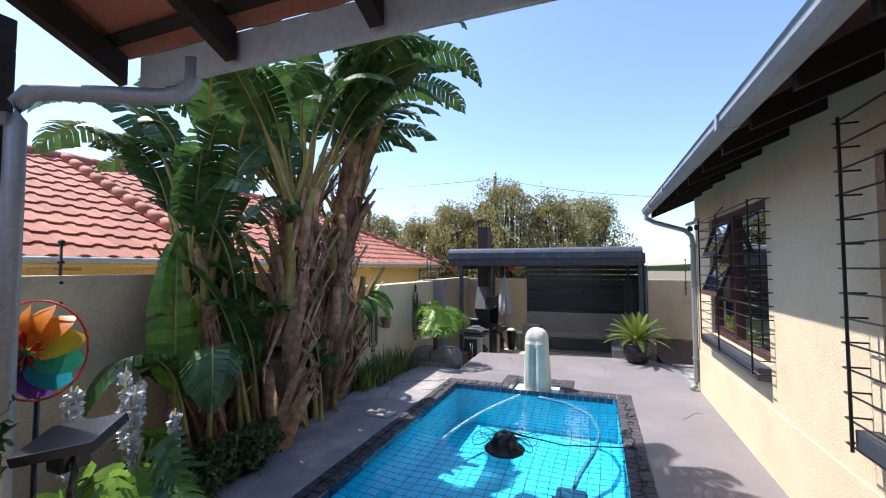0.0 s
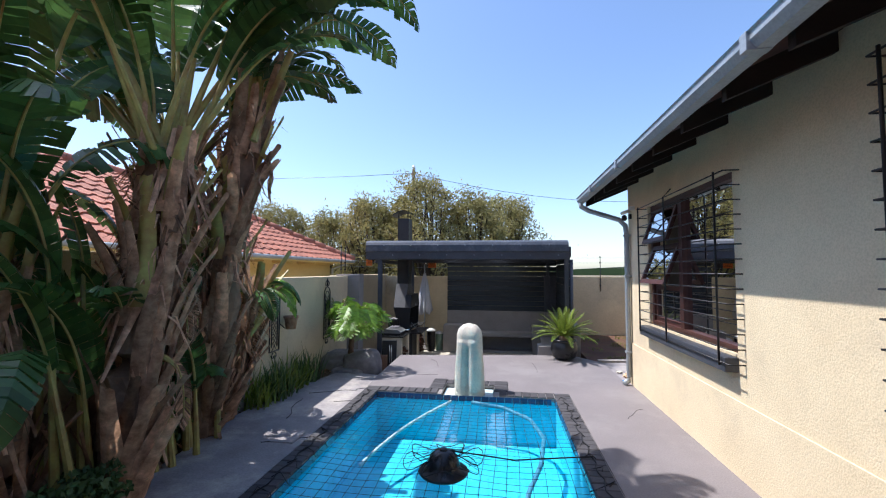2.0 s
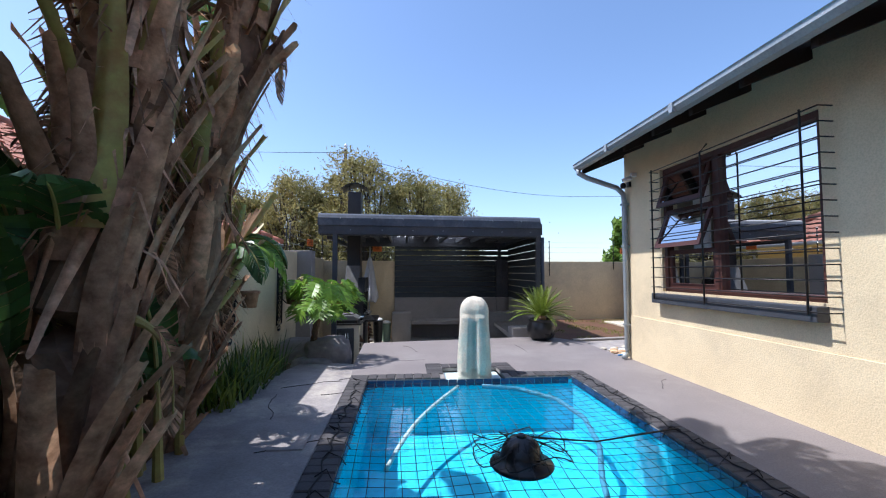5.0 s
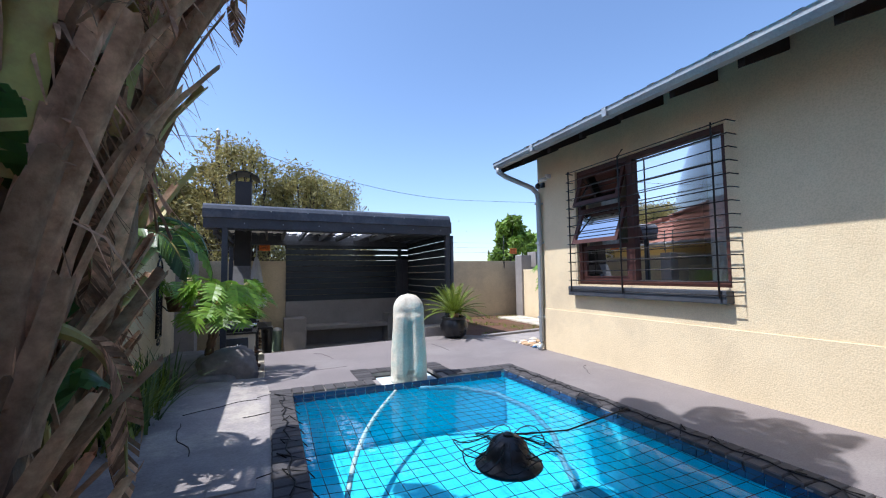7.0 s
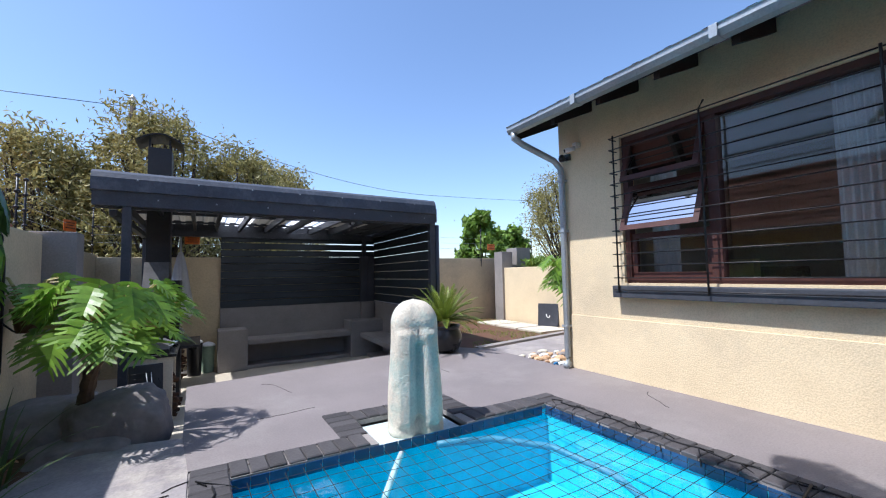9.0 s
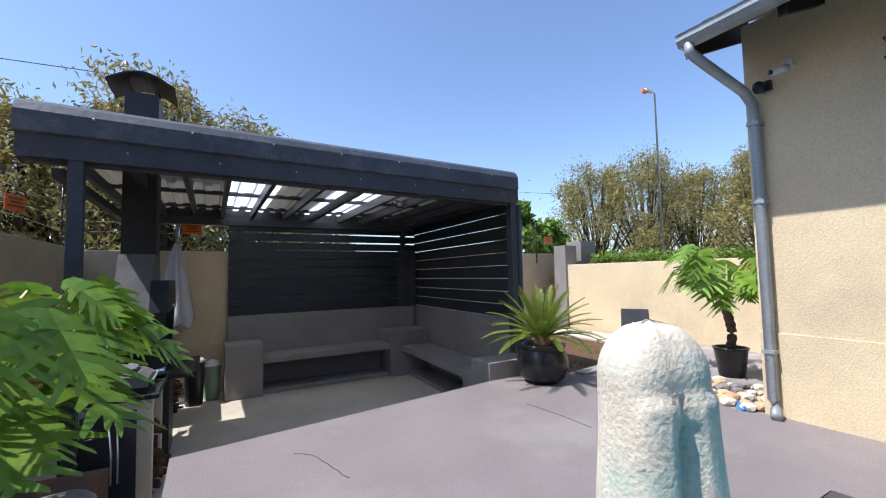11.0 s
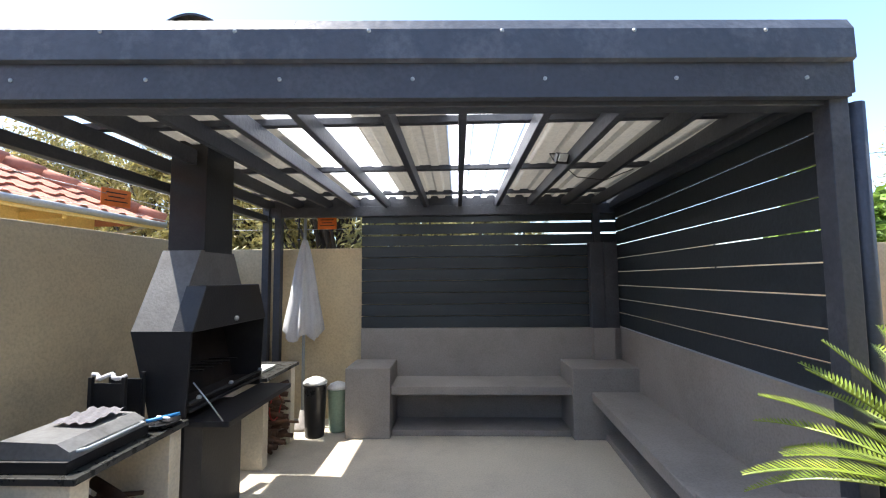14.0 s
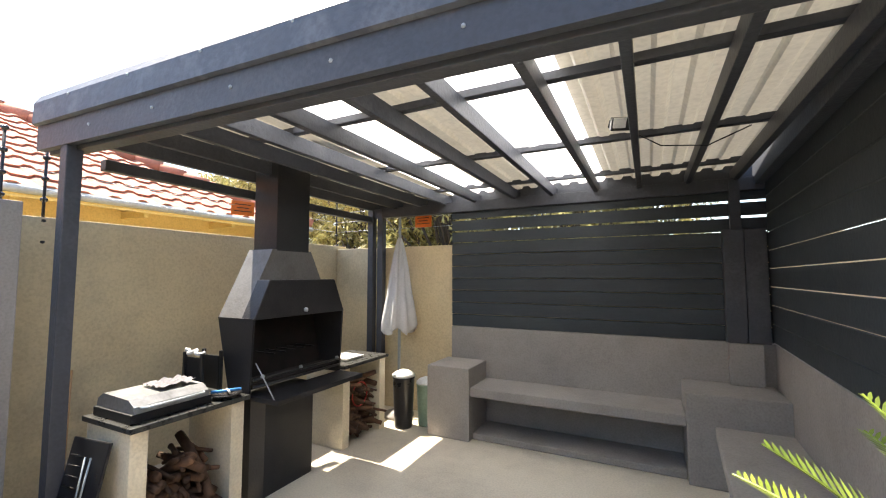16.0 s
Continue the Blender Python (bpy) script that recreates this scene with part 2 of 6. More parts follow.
STALK = material("strelitzia_stalk", (0.44, 0.42, 0.12), (0.32, 0.24, 0.08), 5, 0.5, 0.2, 25, stain=(0.30, 0.13, 0.05), stain_scale=4.0, stain_amount=0.6)
HUSK = material("dry_husk", (0.68, 0.43, 0.27), (0.26, 0.14, 0.08), 9, 0.85, 0.6, 30, vary=0.6, stain=(0.10, 0.055, 0.035), stain_scale=5.0, stain_amount=0.35, translucent=0.3)
TRUNKM = material("ringed_trunk", (0.30, 0.19, 0.12), (0.15, 0.095, 0.06), 6, 0.9, 0.8, 22, vary=0.2)
BARK = material("tree_bark", (0.07, 0.055, 0.042), (0.045, 0.035, 0.028), 5, 0.9, 0.6, 20)
WHITEP = material("white_plaster", (0.74, 0.67, 0.53), (0.64, 0.57, 0.43), 2.5, 0.85, 0.25, 50, stain=(0.35, 0.30, 0.22), stain_amount=0.4)
GRANITE = material("dark_counter_slab", (0.045, 0.045, 0.042), (0.03, 0.03, 0.028), 20, 0.3, 0.05, 120)
BRAAI = material("braai_black_paint", (0.022, 0.022, 0.025), (0.014, 0.014, 0.016), 3, 0.42, 0.2, 60, stain=(0.05, 0.045, 0.04), stain_scale=2.5, stain_amount=0.3)
# paler copy of the braai paint: sunlight on the hood put into the colour
BRAAI_SUNLIT = material("sunlit_braai_paint", (0.15, 0.147, 0.145), (0.11, 0.108, 0.107), 2.5, 0.5, 0.2, 50, stain=(0.06, 0.055, 0.05), stain_scale=2.0, stain_amount=0.4)
SOOT = material("sooty_firebox", (0.008, 0.007, 0.007), (0.02, 0.012, 0.01), 5, 0.8, 0.3, 40)
SHEET = material("roof_sheet", (0.58, 0.54, 0.45), (0.50, 0.46, 0.38), 1.2, 0.5, 0.05, 30, translucent=0.09)
FLASH = material("painted_flashing", (0.075, 0.086, 0.108), (0.055, 0.063, 0.08), 2.0, 0.52, 0.35, 24, stain=(0.17, 0.18, 0.2), stain_scale=3.0, stain_amount=0.4)
DARKCLOTH = material("dark_grey_cloth", (0.17, 0.165, 0.18), (0.12, 0.115, 0.125), 6, 0.9, 0.4, 90)
GRILLM = material("grill_lid_metal", (0.34, 0.34, 0.34), (0.25, 0.25, 0.25), 4, 0.35, 0.1, 40, metal=0.5, stain=(0.12, 0.11, 0.1), stain_scale=3.0, stain_amount=0.4)
WOODLOG = material("firewood", (0.12, 0.062, 0.035), (0.06, 0.032, 0.02), 8, 0.9, 0.6, 30, vary=0.5)
CLOTH = material("grey_canvas", (0.55, 0.55, 0.56), (0.47, 0.47, 0.48), 4, 0.9, 0.3, 90)
PALEP = material("pale_paving", (0.62, 0.57, 0.47), (0.52, 0.47, 0.38), 3, 0.85, 0.3, 50)
ORANGE = material("orange_sign_plastic", (0.85, 0.20, 0.03), (0.75, 0.17, 0.03), 5, 0.4, 0.05, 40)
WHITEM = material("white_plastic", (0.75, 0.75, 0.73), (0.68, 0.68, 0.66), 5, 0.4, 0.05, 40)
GREENP = material("sage_green_plastic", (0.26, 0.36, 0.27), (0.22, 0.31, 0.23), 3, 0.45, 0.05, 40)
ROOMM = material("room_wall", (0.42, 0.38, 0.32), (0.36, 0.33, 0.28), 1, 0.9, 0.05, 30)
CURTAIN = material("curtain_cloth", (0.62, 0.60, 0.56), (0.5, 0.48, 0.45), 4, 0.9, 0.2, 80)
SKYLIGHT = material("clear_roof_sheet", (0.95, 0.95, 0.95), (0.92, 0.92, 0.92), 2, 0.4, 0.0, 30, translucent=0.9)

# ---- ground, deck and pool ----
DZ, FL = 0.0, -0.60
PX0, PX1, PY0, PY1 = -2.86, -0.27, 2.20, 6.90


def poly_slab(name, outline, z0, z1, mat, label, category):
    return structure(name, add_prism(bmesh.new(), outline, "z", z0, z1), mat, label, category)


def ground_sheet():
    """One sheet to the horizon, with the yard's pit left open."""
    xs = [-400, -60, -5.2, 5.2, 60, 400]
    ys = [-400, -60, -6, 14.2, 60, 400]
    bm = bmesh.new()
    vs = {}
    for i, x in enumerate(xs):
        for j, y in enumerate(ys):
            vs[i, j] = bm.verts.new((x, y, -0.12))
    for i in range(5):
        for j in range(5):
            if (i, j) != (2, 2):
                bm.faces.new((vs[i, j], vs[i + 1, j], vs[i + 1, j + 1], vs[i, j + 1]))
    deep = [bm.verts.new((x, y, -2.2)) for x, y in ((-5.2, -6), (5.2, -6), (5.2, 14.2), (-5.2, 14.2))]
    ring = [vs[2, 2], vs[3, 2], vs[3, 3], vs[2, 3]]
    for k in range(4):
        bm.faces.new((ring[k], ring[(k + 1) % 4], deep[(k + 1) % 4], deep[k]))
    bm.faces.new(deep)
    return structure("ground", bm, GROUNDM, "dry brown earth around the walled yard", "ground")


ground_sheet()
# deck slabs round the pool
poly_slab("pavement_house_side", [(-0.05, 1.9), (1.03, 1.9), (1.03, 7.9), (0.95, 7.9), (0.95, 9.35), (0.45, 10.02), (-3.15, 9.50), (-3.13, 7.79), (-3.08, 7.12),
          (-2.12, 7.12), (-2.12, 7.66), (-0.92, 7.66), (-0.92, 7.12), (-0.05, 7.12)], -0.70, 0.0, DECK, "grey painted concrete deck beside the pool and house", "deck")
poly_slab("pavement_garden_side", [(-4.05, 1.5), (-3.08, 1.5), (-3.08, 7.12), (-3.13, 7.79), (-3.85, 7.95), (-4.05, 7.3), (-4.22, 6.4), (-4.28, 5.5), (-4.12, 4.4), (-4.0, 3.0)],
          -0.70, -0.004, OLDDECK, "worn pale grey concrete walkway between pool and planting bed", "deck")
poly_slab("pavement_near", [(-3.08, 1.45), (1.03, 1.45), (1.03, 1.9), (-0.05, 1.9), (-0.05, 1.96), (-3.08, 1.96)], -0.70, -0.006, DECK, "grey concrete deck at the pool's near end", "deck")
poly_slab("patio_floor", [(-2.6, -4.0), (1.03, -4.0), (1.03, 0.75), (-2.6, 0.75)], -0.6, 0.51, DECK, "raised grey concrete patio floor under a tiled roof", "floor")
for k, (y, z) in enumerate(((1.1, 0.34), (1.45, 0.17))):
    poly_slab("step", [(-2.2, y - 0.35), (1.03, y - 0.35), (1.03, y), (-2.2, y)], -0.6, z, DECK, "grey concrete step down from the patio", "step")
poly_slab("garden_bed", [(-4.7, -4), (-2.6, -4), (-2.6, 1.45), (-4.05, 1.5), (-4.0, 3.0), (-4.12, 4.4), (-4.28, 5.5), (-4.22, 6.4), (-4.05, 7.3), (-3.85, 7.95), (-3.6, 8.2), (-3.5, 9.7), (-4.7, 9.7)],
          -0.7, -0.05, SOIL, "dark red soil bed along the garden wall", "soil")
poly_slab("lapa_floor", [(-4.7, 9.4), (-3.05, 9.3), (0.6, 9.9), (0.8, 10.0), (0.8, 13.7), (-4.7, 13.7)], -0.9, FL, LAPAF, "smooth sunken concrete floor under the lapa roof", "floor")
poly_slab("lawn_bed", [(0.95, 9.78), (4.1, 10.3), (4.1, 13.7), (0.8, 13.7), (0.8, 10.0), (0.47, 10.02), (0.95, 9.37)], -0.7, -0.09, SOIL, "thin lawn and red soil behind the lapa", "lawn")
poly_slab("pavement_path", [(0.95, 7.9), (4.1, 7.9), (4.1, 10.2), (0.95, 9.66)], -0.7, -0.06, OLDDECK, "grey concrete path behind the house", "path")
poly_slab("kerb", [(0.93, 9.64), (4.1, 10.18), (4.1, 10.32), (0.93, 9.79)], -0.5, -0.02, PLINTH, "dark grey kerb between path and lawn", "kerb")


def pool():
    p = thing("swimming_pool", (-1.5, 4.5, -0.2), "rectangular pool with bright blue plaster under a safety net", "pool", kind="structure")
    bm = bmesh.new()
    rim = [(PX0, PY0), (PX1, PY0), (PX1, PY1), (PX0, PY1)]
    for k in range(4):
        (ax, ay), (bx, by) = rim[k], rim[(k + 1) % 4]
        n = max(2, int(math.hypot(bx - ax, by - ay) / 0.3))
        bm.faces.new([bm.verts.new(q) for q in ((ax, ay, -0.05), (bx, by, -0.05), (bx, by, -0.68), (ax, ay, -0.68))])
    bm.faces.new([bm.verts.new((x, y, -0.68)) for x, y in rim])
    bmesh.ops.recalc_face_normals(bm, faces=bm.faces[:])
    part("basin", bm, POOLM, p)
    bm = bmesh.new()
    bm.faces.new([bm.verts.new((x, y, -0.085)) for x, y in rim])
    w = part("water", bm, WATER, p, "clear still pool water")
    w.visible_shadow = False
    return p


POOL = pool()

# ---- walls ----
structure("wall_garden_near", add_box(bmesh.new(), (-4.92, -6, -0.7), (-4.70, 5.95, 1.95), 0.01), WALLM, "tall cream plastered garden wall behind the planting", "wall")
structure("wall_lapa_left", add_box(bmesh.new(), (-4.92, 9.80, -0.9), (-4.70, 13.92, 1.68), 0.01), WALLM, "cream plastered boundary wall beside the braai", "wall")
structure("wall_garden_far", add_box(bmesh.new(), (-4.74, 5.96, -0.9), (-4.42, 9.79, 1.67), 0.01), WALLM, "cream plastered garden wall with iron trellises", "wall")
structure("wall_back", add_box(bmesh.new(), (-4.70, 13.70, -0.9), (4.9, 13.92, 1.63), 0.01), WALLM, "cream plastered back wall with flaking paint", "wall")
structure("wall_right", add_box(bmesh.new(), (4.10, 7.0, -0.7), (4.32, 12.9, 1.34), 0.01), CREAM, "cream plastered low wall along the side lawn", "wall")
structure("wall_near", add_box(bmesh.new(), (-4.70, -4.2, -0.7), (1.03, -4.0, 3.6), 0.01), CREAM, "cream plastered wall closing the patio", "wall")
for nm, lo, hi in (("pillar", (-4.70, 5.76, -0.6), (-4.36, 6.02, 1.70)), ("pillar", (-4.69, 9.65, -0.6), (-4.15, 9.95, 1.71)), ("pillar", (4.04, 12.9, -0.6), (4.40, 13.25, 1.78)),
                   ("pillar", (4.6, 12.95, -0.6), (5.1, 13.4, 1.9))):
    tagged(box(nm, lo, hi, PLINTH, None, bevel=0.008), "charcoal painted wall pillar with a flat top", "pillar", "wall pillars")
HX = 1.03


def house_wall():
    """Plaster wall with two window openings, built of joined blocks."""
    bm = bmesh.new()
    top = 3.25
    holes = [(4.80, 6.96, 1.06, 2.70), (1.35, 3.10, 1.06, 2.70)]
    ys = [-4.2, 1.35, 3.10, 4.80, 6.96, 7.86]
    for a, b in zip(ys, ys[1:]):
        h = next((h for h in holes if abs(h[0] - a) < 0.01), None)
        if h:
            add_box(bm, (HX, a, -0.7), (HX + 0.24, b, h[2]))
            add_box(bm, (HX, a, h[3]), (HX + 0.24, b, top))
        else:
            add_box(bm, (HX, a, -0.7), (HX + 0.24, b, top))
    add_box(bm, (HX + 0.24, 7.62, -0.7), (9.0, 7.86, top))
    return structure("wall_house", bm, CREAM, "cream textured plaster house wall with flaking paint", "wall")


house_wall()
structure("wall_plinth", add_box(bmesh.new(), (HX - 0.014, -4.0, -0.2), (HX, 7.864, 0.66), 0.004), CREAM, "slightly proud plaster plinth band on the house wall", "wall")


def lit_room(y0, y1):
    bm = bmesh.new()
    add_box(bm, (4.6, y0 - 0.6, 0.3), (4.7, y1 + 0.6, 3.0))
    add_box(bm, (HX + 0.24, y0 - 0.7, 0.3), (4.6, y0 - 0.6, 3.0))
    add_box(bm, (HX + 0.24, y1 + 0.6, 0.3), (4.6, y1 + 0.7, 3.0))
    add_box(bm, (HX + 0.24, y0 - 0.6, 0.2), (4.6, y1 + 0.6, 0.3))
    return structure("room", bm, ROOMM, "dim beige room behind the window", "room")


lit_room(1.5, 6.9)
structure("ceiling", add_box(bmesh.new(), (HX + 0.24, 0.8, 3.0), (4.7, 7.6, 3.1)), WHITEP, "plain white ceiling of the room behind the window", "ceiling")


# ---- house windows, eaves, gutter ----
def pane(name, corners, mat, parent):
    """A thin glass sheet with thickness from four corners."""
    bm = bmesh.new()
    bm.faces.new([bm.verts.new(c) for c in corners])
    ob = part(name, bm, mat, parent)
    ob.visible_shadow = False
    return ob


def sash(parent, y0, y1, z0, z1, x, swing=0.0, w=0.055):
    """A timber sash hinged at its top, swung outwards by so many metres at its foot."""
    def slant(z):
        return x - swing * (z1 - z) / (z1 - z0)
    bm = bmesh.new()
    for lo, hi in (((y0, z0), (y1, z0 + w)), ((y0, z1 - w), (y1, z1)), ((y0, z0 + w), (y0 + w, z1 - w)), ((y1 - w, z0 + w), (y1, z1 - w))):
        r = bmesh.ops.create_cube(bm, size=1.0)
        for v in r["verts"]:
            yy = lo[0] if v.co.y < 0 else hi[0]
            zz = lo[1] if v.co.z < 0 else hi[1]
            xx = slant(zz) + (-0.02 if v.co.x < 0 else 0.025)
            v.co = (xx, yy, zz)
    s = part("sash", bm, FRAMEM, parent, "red-brown painted timber sash" + (" propped open" if swing else ""))
    pane("pane", [(slant(z0 + w), y0 + w, z0 + w), (slant(z0 + w), y1 - w, z0 + w), (slant(z1 - w), y1 - w, z1 - w), (slant(z1 - w), y0 + w, z1 - w)], GLASS, s)
    return s


def window(name, y0, y1, z0, z1, split, label, ajar=1.0):
    w = thing(name, (HX, (y0 + y1) / 2, z0), label, "window", kind="structure")
    x = HX + 0.09
    bm = bmesh.new()
    t = 0.06
    for lo, hi in (((y0, z0), (y1, z0 + t)), ((y0, z1 - t), (y1, z1)), ((y0, z0 + t), (y0 + t, z1 - t)), ((y1 - t, z0 + t), (y1, z1 - t)), ((split - 0.05, z0 + t), (split + 0.05, z1 - t))):
        add_box(bm, (x - 0.05, lo[0], lo[1]), (x + 0.05, hi[0], hi[1]), 0.004)
    part("window_frame", bm, FRAMEM, w, "red-brown painted timber frame")
    h = z1 - z0
    cut = [z0 + t, z0 + 0.33 * h, z0 + 0.66 * h, z1 - t]
    sash(w, split + 0.05, y1 - t, cut[0], cut[1], x)
    sash(w, split + 0.05, y1 - t, cut[1] + 0.03, cut[2] - 0.01, x - 0.02, 0.20 * ajar)
    sash(w, split + 0.05, y1 - t, cut[2] + 0.03, cut[3], x - 0.02, 0.16 * ajar)
    pane("pane", [(x, y0 + t, z0 + t), (x, split - 0.05, z0 + t), (x, split - 0.05, z1 - t), (x, y0 + t, z1 - t)], GLASS, w)
    box("window_sill", (HX - 0.115, y0 - 0.01, z0 - 0.155), (HX + 0.06, y1 + 0.08, z0 - 0.025), CHARC, w, "charcoal painted projecting sill", 0.01)
    return w


def burglar_bars(y0, y1, z0, z1, n, posts):
    b = thing("burglar_bars", (HX, (y0 + y1) / 2, z0), "black wrought-iron burglar bars standing off the window", "burglar bars", "burglar bars")
    out = HX - 0.13
    for k in range(n):
        z = z0 + (z1 - z0) * k / (n - 1)
        tube("bar", [(HX, y0 - 0.02, z), (out, y0 - 0.02, z), (out, y1 + 0.02, z), (HX, y1 + 0.02, z)], 0.0065, STEELB, b, sides=6)
    for y in posts:
        tall = 0.10 if y not in (posts[0], posts[-1]) else 0.0
        tube("upright", [(out - 0.008, y, z0 - 0.03), (out - 0.008, y, z1), (HX - 0.05, y, z1 + tall) if tall else (out - 0.008, y, z1 + 0.02)], 0.010, STEELB, b, sides=6)
    return b


window("window_1", 4.80, 6.96, 1.06, 2.70, 6.02, "timber window with two propped-open top-hung sashes")
burglar_bars(4.71, 6.98, 0.99, 2.67, 14, (4.84, 6.02, 6.94))
window("window_2", 1.35, 3.10, 1.06, 2.70, 2.3, "timber window with iron bars near the patio", 0.0)
burglar_bars(1.35, 3.22, 0.93, 2.92, 14, (1.4, 2.3, 3.16))
for y0, y1 in ((4.9, 5.25), (6.55, 6.86)):
    bm = bmesh.new()
    n = 24
    a = [bm.verts.new((1.42 + 0.025 * math.sin(k * 1.7), y0 + (y1 - y0) * k / n, 0.9)) for k in range(n + 1)]
    c = [bm.verts.new((1.42 + 0.025 * math.sin(k * 1.7), y0 + (y1 - y0) * k / n, 2.85)) for k in range(n + 1)]
    for k in range(n):
        bm.faces.new((a[k], a[k + 1], c[k + 1], c[k]))
    tagged(part("curtain", bm, CURTAIN, smooth=True), "pale gathered curtain hanging inside the window", "curtain", "window curtains")
bed = thing("bed", (2.6, 5.8, 0.3), "bed with pale bedding inside the room", "bed")
box("base", (1.9, 4.9, 0.3), (3.9, 6.6, 0.62), DARKW, bed)
box("mattress", (1.9, 4.9, 0.62), (3.9, 6.6, 0.92), CLOTH, bed, "pale grey duvet over a mattress", 0.06)
lamp = thing("ceiling_lamp", (2.2, 5.0, 2.98), "round white ceiling lamp switched on", "ceiling lamp")
LAMPM = bpy.data.materials.new("lamp_glow")
LAMPM.use_nodes = True
LAMPM.node_tree.nodes["Principled BSDF"].inputs["Emission Color"].default_value = (1, 0.98, 0.95, 1)
LAMPM.node_tree.nodes["Principled BSDF"].inputs["Emission Strength"].default_value = 3.0
part("diffuser", add_lathe(bmesh.new(), (2.2, 5.0, 2.93), [(0.02, 0), (0.13, 0.01), (0.16, 0.04), (0.16, 0.07)], 24), LAMPM, lamp, smooth=True)

# house roof: rises from the eave at EX towards the ridge
EX, EZ, RISE = 0.36, 2.965, math.tan(radians(24))


def roof_z(x):
    return EZ + 0.09 + (x - EX) * RISE


def tiled_slope(name, origin, along, up, cols, rows, w, h, mat, parent, near=None, amp=0.028):
    """Pan tiles laid in rows; tiles in the stretch 'near' (rows, cols) are pieces of their own, the rest is joined."""
    origin, along, up = Vector(origin), Vector(along).normalized(), Vector(up).normalized()
    nrm = along.cross(up).normalized()
    if nrm.z < 0:
        nrm = -nrm
    prof = [(0, 0.0), (0.14, 1.0), (0.34, 1.0), (0.5, 0.15), (0.78, 0.0), (1.0, 0.0)]
    tv = [(u * w, v * h * 1.06, amp * z + 0.03 * (1 - v) - (0.012 if e else 0)) for v in (0, 1) for e in (0,) for u, z in prof]
    tv += [(u * w, 0, amp * z + 0.03 - 0.022) for u, z in prof]
    n = len(prof)
    tf = [(k, k + 1, n + k + 1, n + k) for k in range(n - 1)] + [(2 * n + k, 2 * n + k + 1, k + 1, k) for k in range(n - 1)]
    me = bpy.data.meshes.new("tile")
    me.from_pydata(tv, [], tf)
    me.materials.append(mat)
    basis = Matrix((along, up, nrm)).transposed().to_4x4()
    V, F, count = [], [], 0
    for r in range(rows):
        for c in range(cols(r)[0], cols(r)[1]):
            p = origin + along * (c * w) + up * (r * h)
            if near and near[0] <= r < near[1] and near[2] <= c < near[3]:
                ob = new("tile", me)
                ob.parent = parent
                ob.matrix_parent_inverse = world_of(parent).inverted()
                ob.matrix_basis = Matrix.Translation(p) @ basis
                count += 1
            else:
                o = len(V)
                V += [p + along * a + up * b + nrm * z for a, b, z in tv]
                F += [tuple(o + i for i in f) for f in tf]
    if V:
        ob = soup(name, V, F, mat, parent)
        ob["kind"] = "stuff"


HROOF = thing("roof", (3.0, 2.0, 3.1), "dark tiled house roof over open rafter eaves", "roof", kind="structure")
bm = bmesh.new()
add_prism(bm, [(EX - 0.02, roof_z(EX) - 0.05), (5.5, roof_z(5.5) - 0.05), (5.5, roof_z(5.5) - 0.02), (EX - 0.02, roof_z(EX) - 0.02)], "y", -4.2, 8.02)
part("underlay", bm, material("roof_underside", (0.12, 0.045, 0.035), (0.07, 0.03, 0.025), 5, 0.8, 0.3, 30), HROOF, "red-brown tile underside")
tiled_slope("tiles", (EX - 0.02, -4.2, roof_z(EX) - 0.045), (0, 1, 0), (math.cos(radians(24)), 0, math.sin(radians(24))), lambda r: (0, 40), 14, 0.305, 0.34, CHARC, HROOF)
k = 0
for y in [7.98 - 0.62 * i for i in range(20)]:
    bm = bmesh.new()
    add_prism(bm, [(EX + 0.03, roof_z(EX) - 0.19), (HX + 0.3, roof_z(HX + 0.3) - 0.23), (HX + 0.3, roof_z(HX + 0.3) - 0.055), (EX + 0.03, roof_z(EX) - 0.055)], "y", y - 0.055, y)
    part("rafter", bm, DARKW, HROOF)
box("tilting_batten", (EX, -4.2, EZ + 0.0), (EX + 0.03, 8.0, EZ + 0.07), DARKW, HROOF, "dark tilting batten behind the gutter", 0.003)
g = thing("gutter", (EX - 0.06, 8.0, EZ), "weathered galvanised gutter with downpipe on the eave", "gutter")
bm = bmesh.new()
outline = [(EX - 0.008, EZ + 0.05), (EX - 0.008, EZ - 0.045), (EX - 0.085, EZ - 0.045), (EX - 0.115, EZ + 0.0), (EX - 0.115, EZ + 0.036), (EX - 0.128, EZ + 0.046), (EX - 0.108, EZ + 0.046),
           (EX - 0.105, EZ + 0.005), (EX - 0.08, EZ - 0.035), (EX - 0.016, EZ - 0.035), (EX - 0.016, EZ + 0.05)]
add_prism(bm, outline, "y", -4.2, 7.97)
part("channel", bm, GUTTER, g)
for y in (5.55, 3.1, 6.9):
    box("bracket", (EX - 0.132, y - 0.03, EZ - 0.05), (EX - 0.006, y + 0.03, EZ + 0.05), GUTTER, g, bevel=0.003)
tube("downpipe", [(EX - 0.06, 7.90, EZ - 0.03), (EX - 0.06, 7.90, EZ - 0.10), (EX + 0.06, 7.86, EZ - 0.18), (HX - 0.16, 7.80, EZ - 0.34), (HX - 0.07, 7.78, EZ - 0.44), (HX - 0.055, 7.78, EZ - 0.56),
                  (HX - 0.055, 7.78, 0.14), (HX - 0.07, 7.76, 0.07), (HX - 0.15, 7.73, 0.03)], 0.04, GUTTER, g, "grey galvanised downpipe", 12)
for z in (0.5, 1.7, 2.35):
    box("pipe_clip", (HX - 0.10, 7.735, z), (HX, 7.825, z + 0.03), GUTTER, g, bevel=0.002)

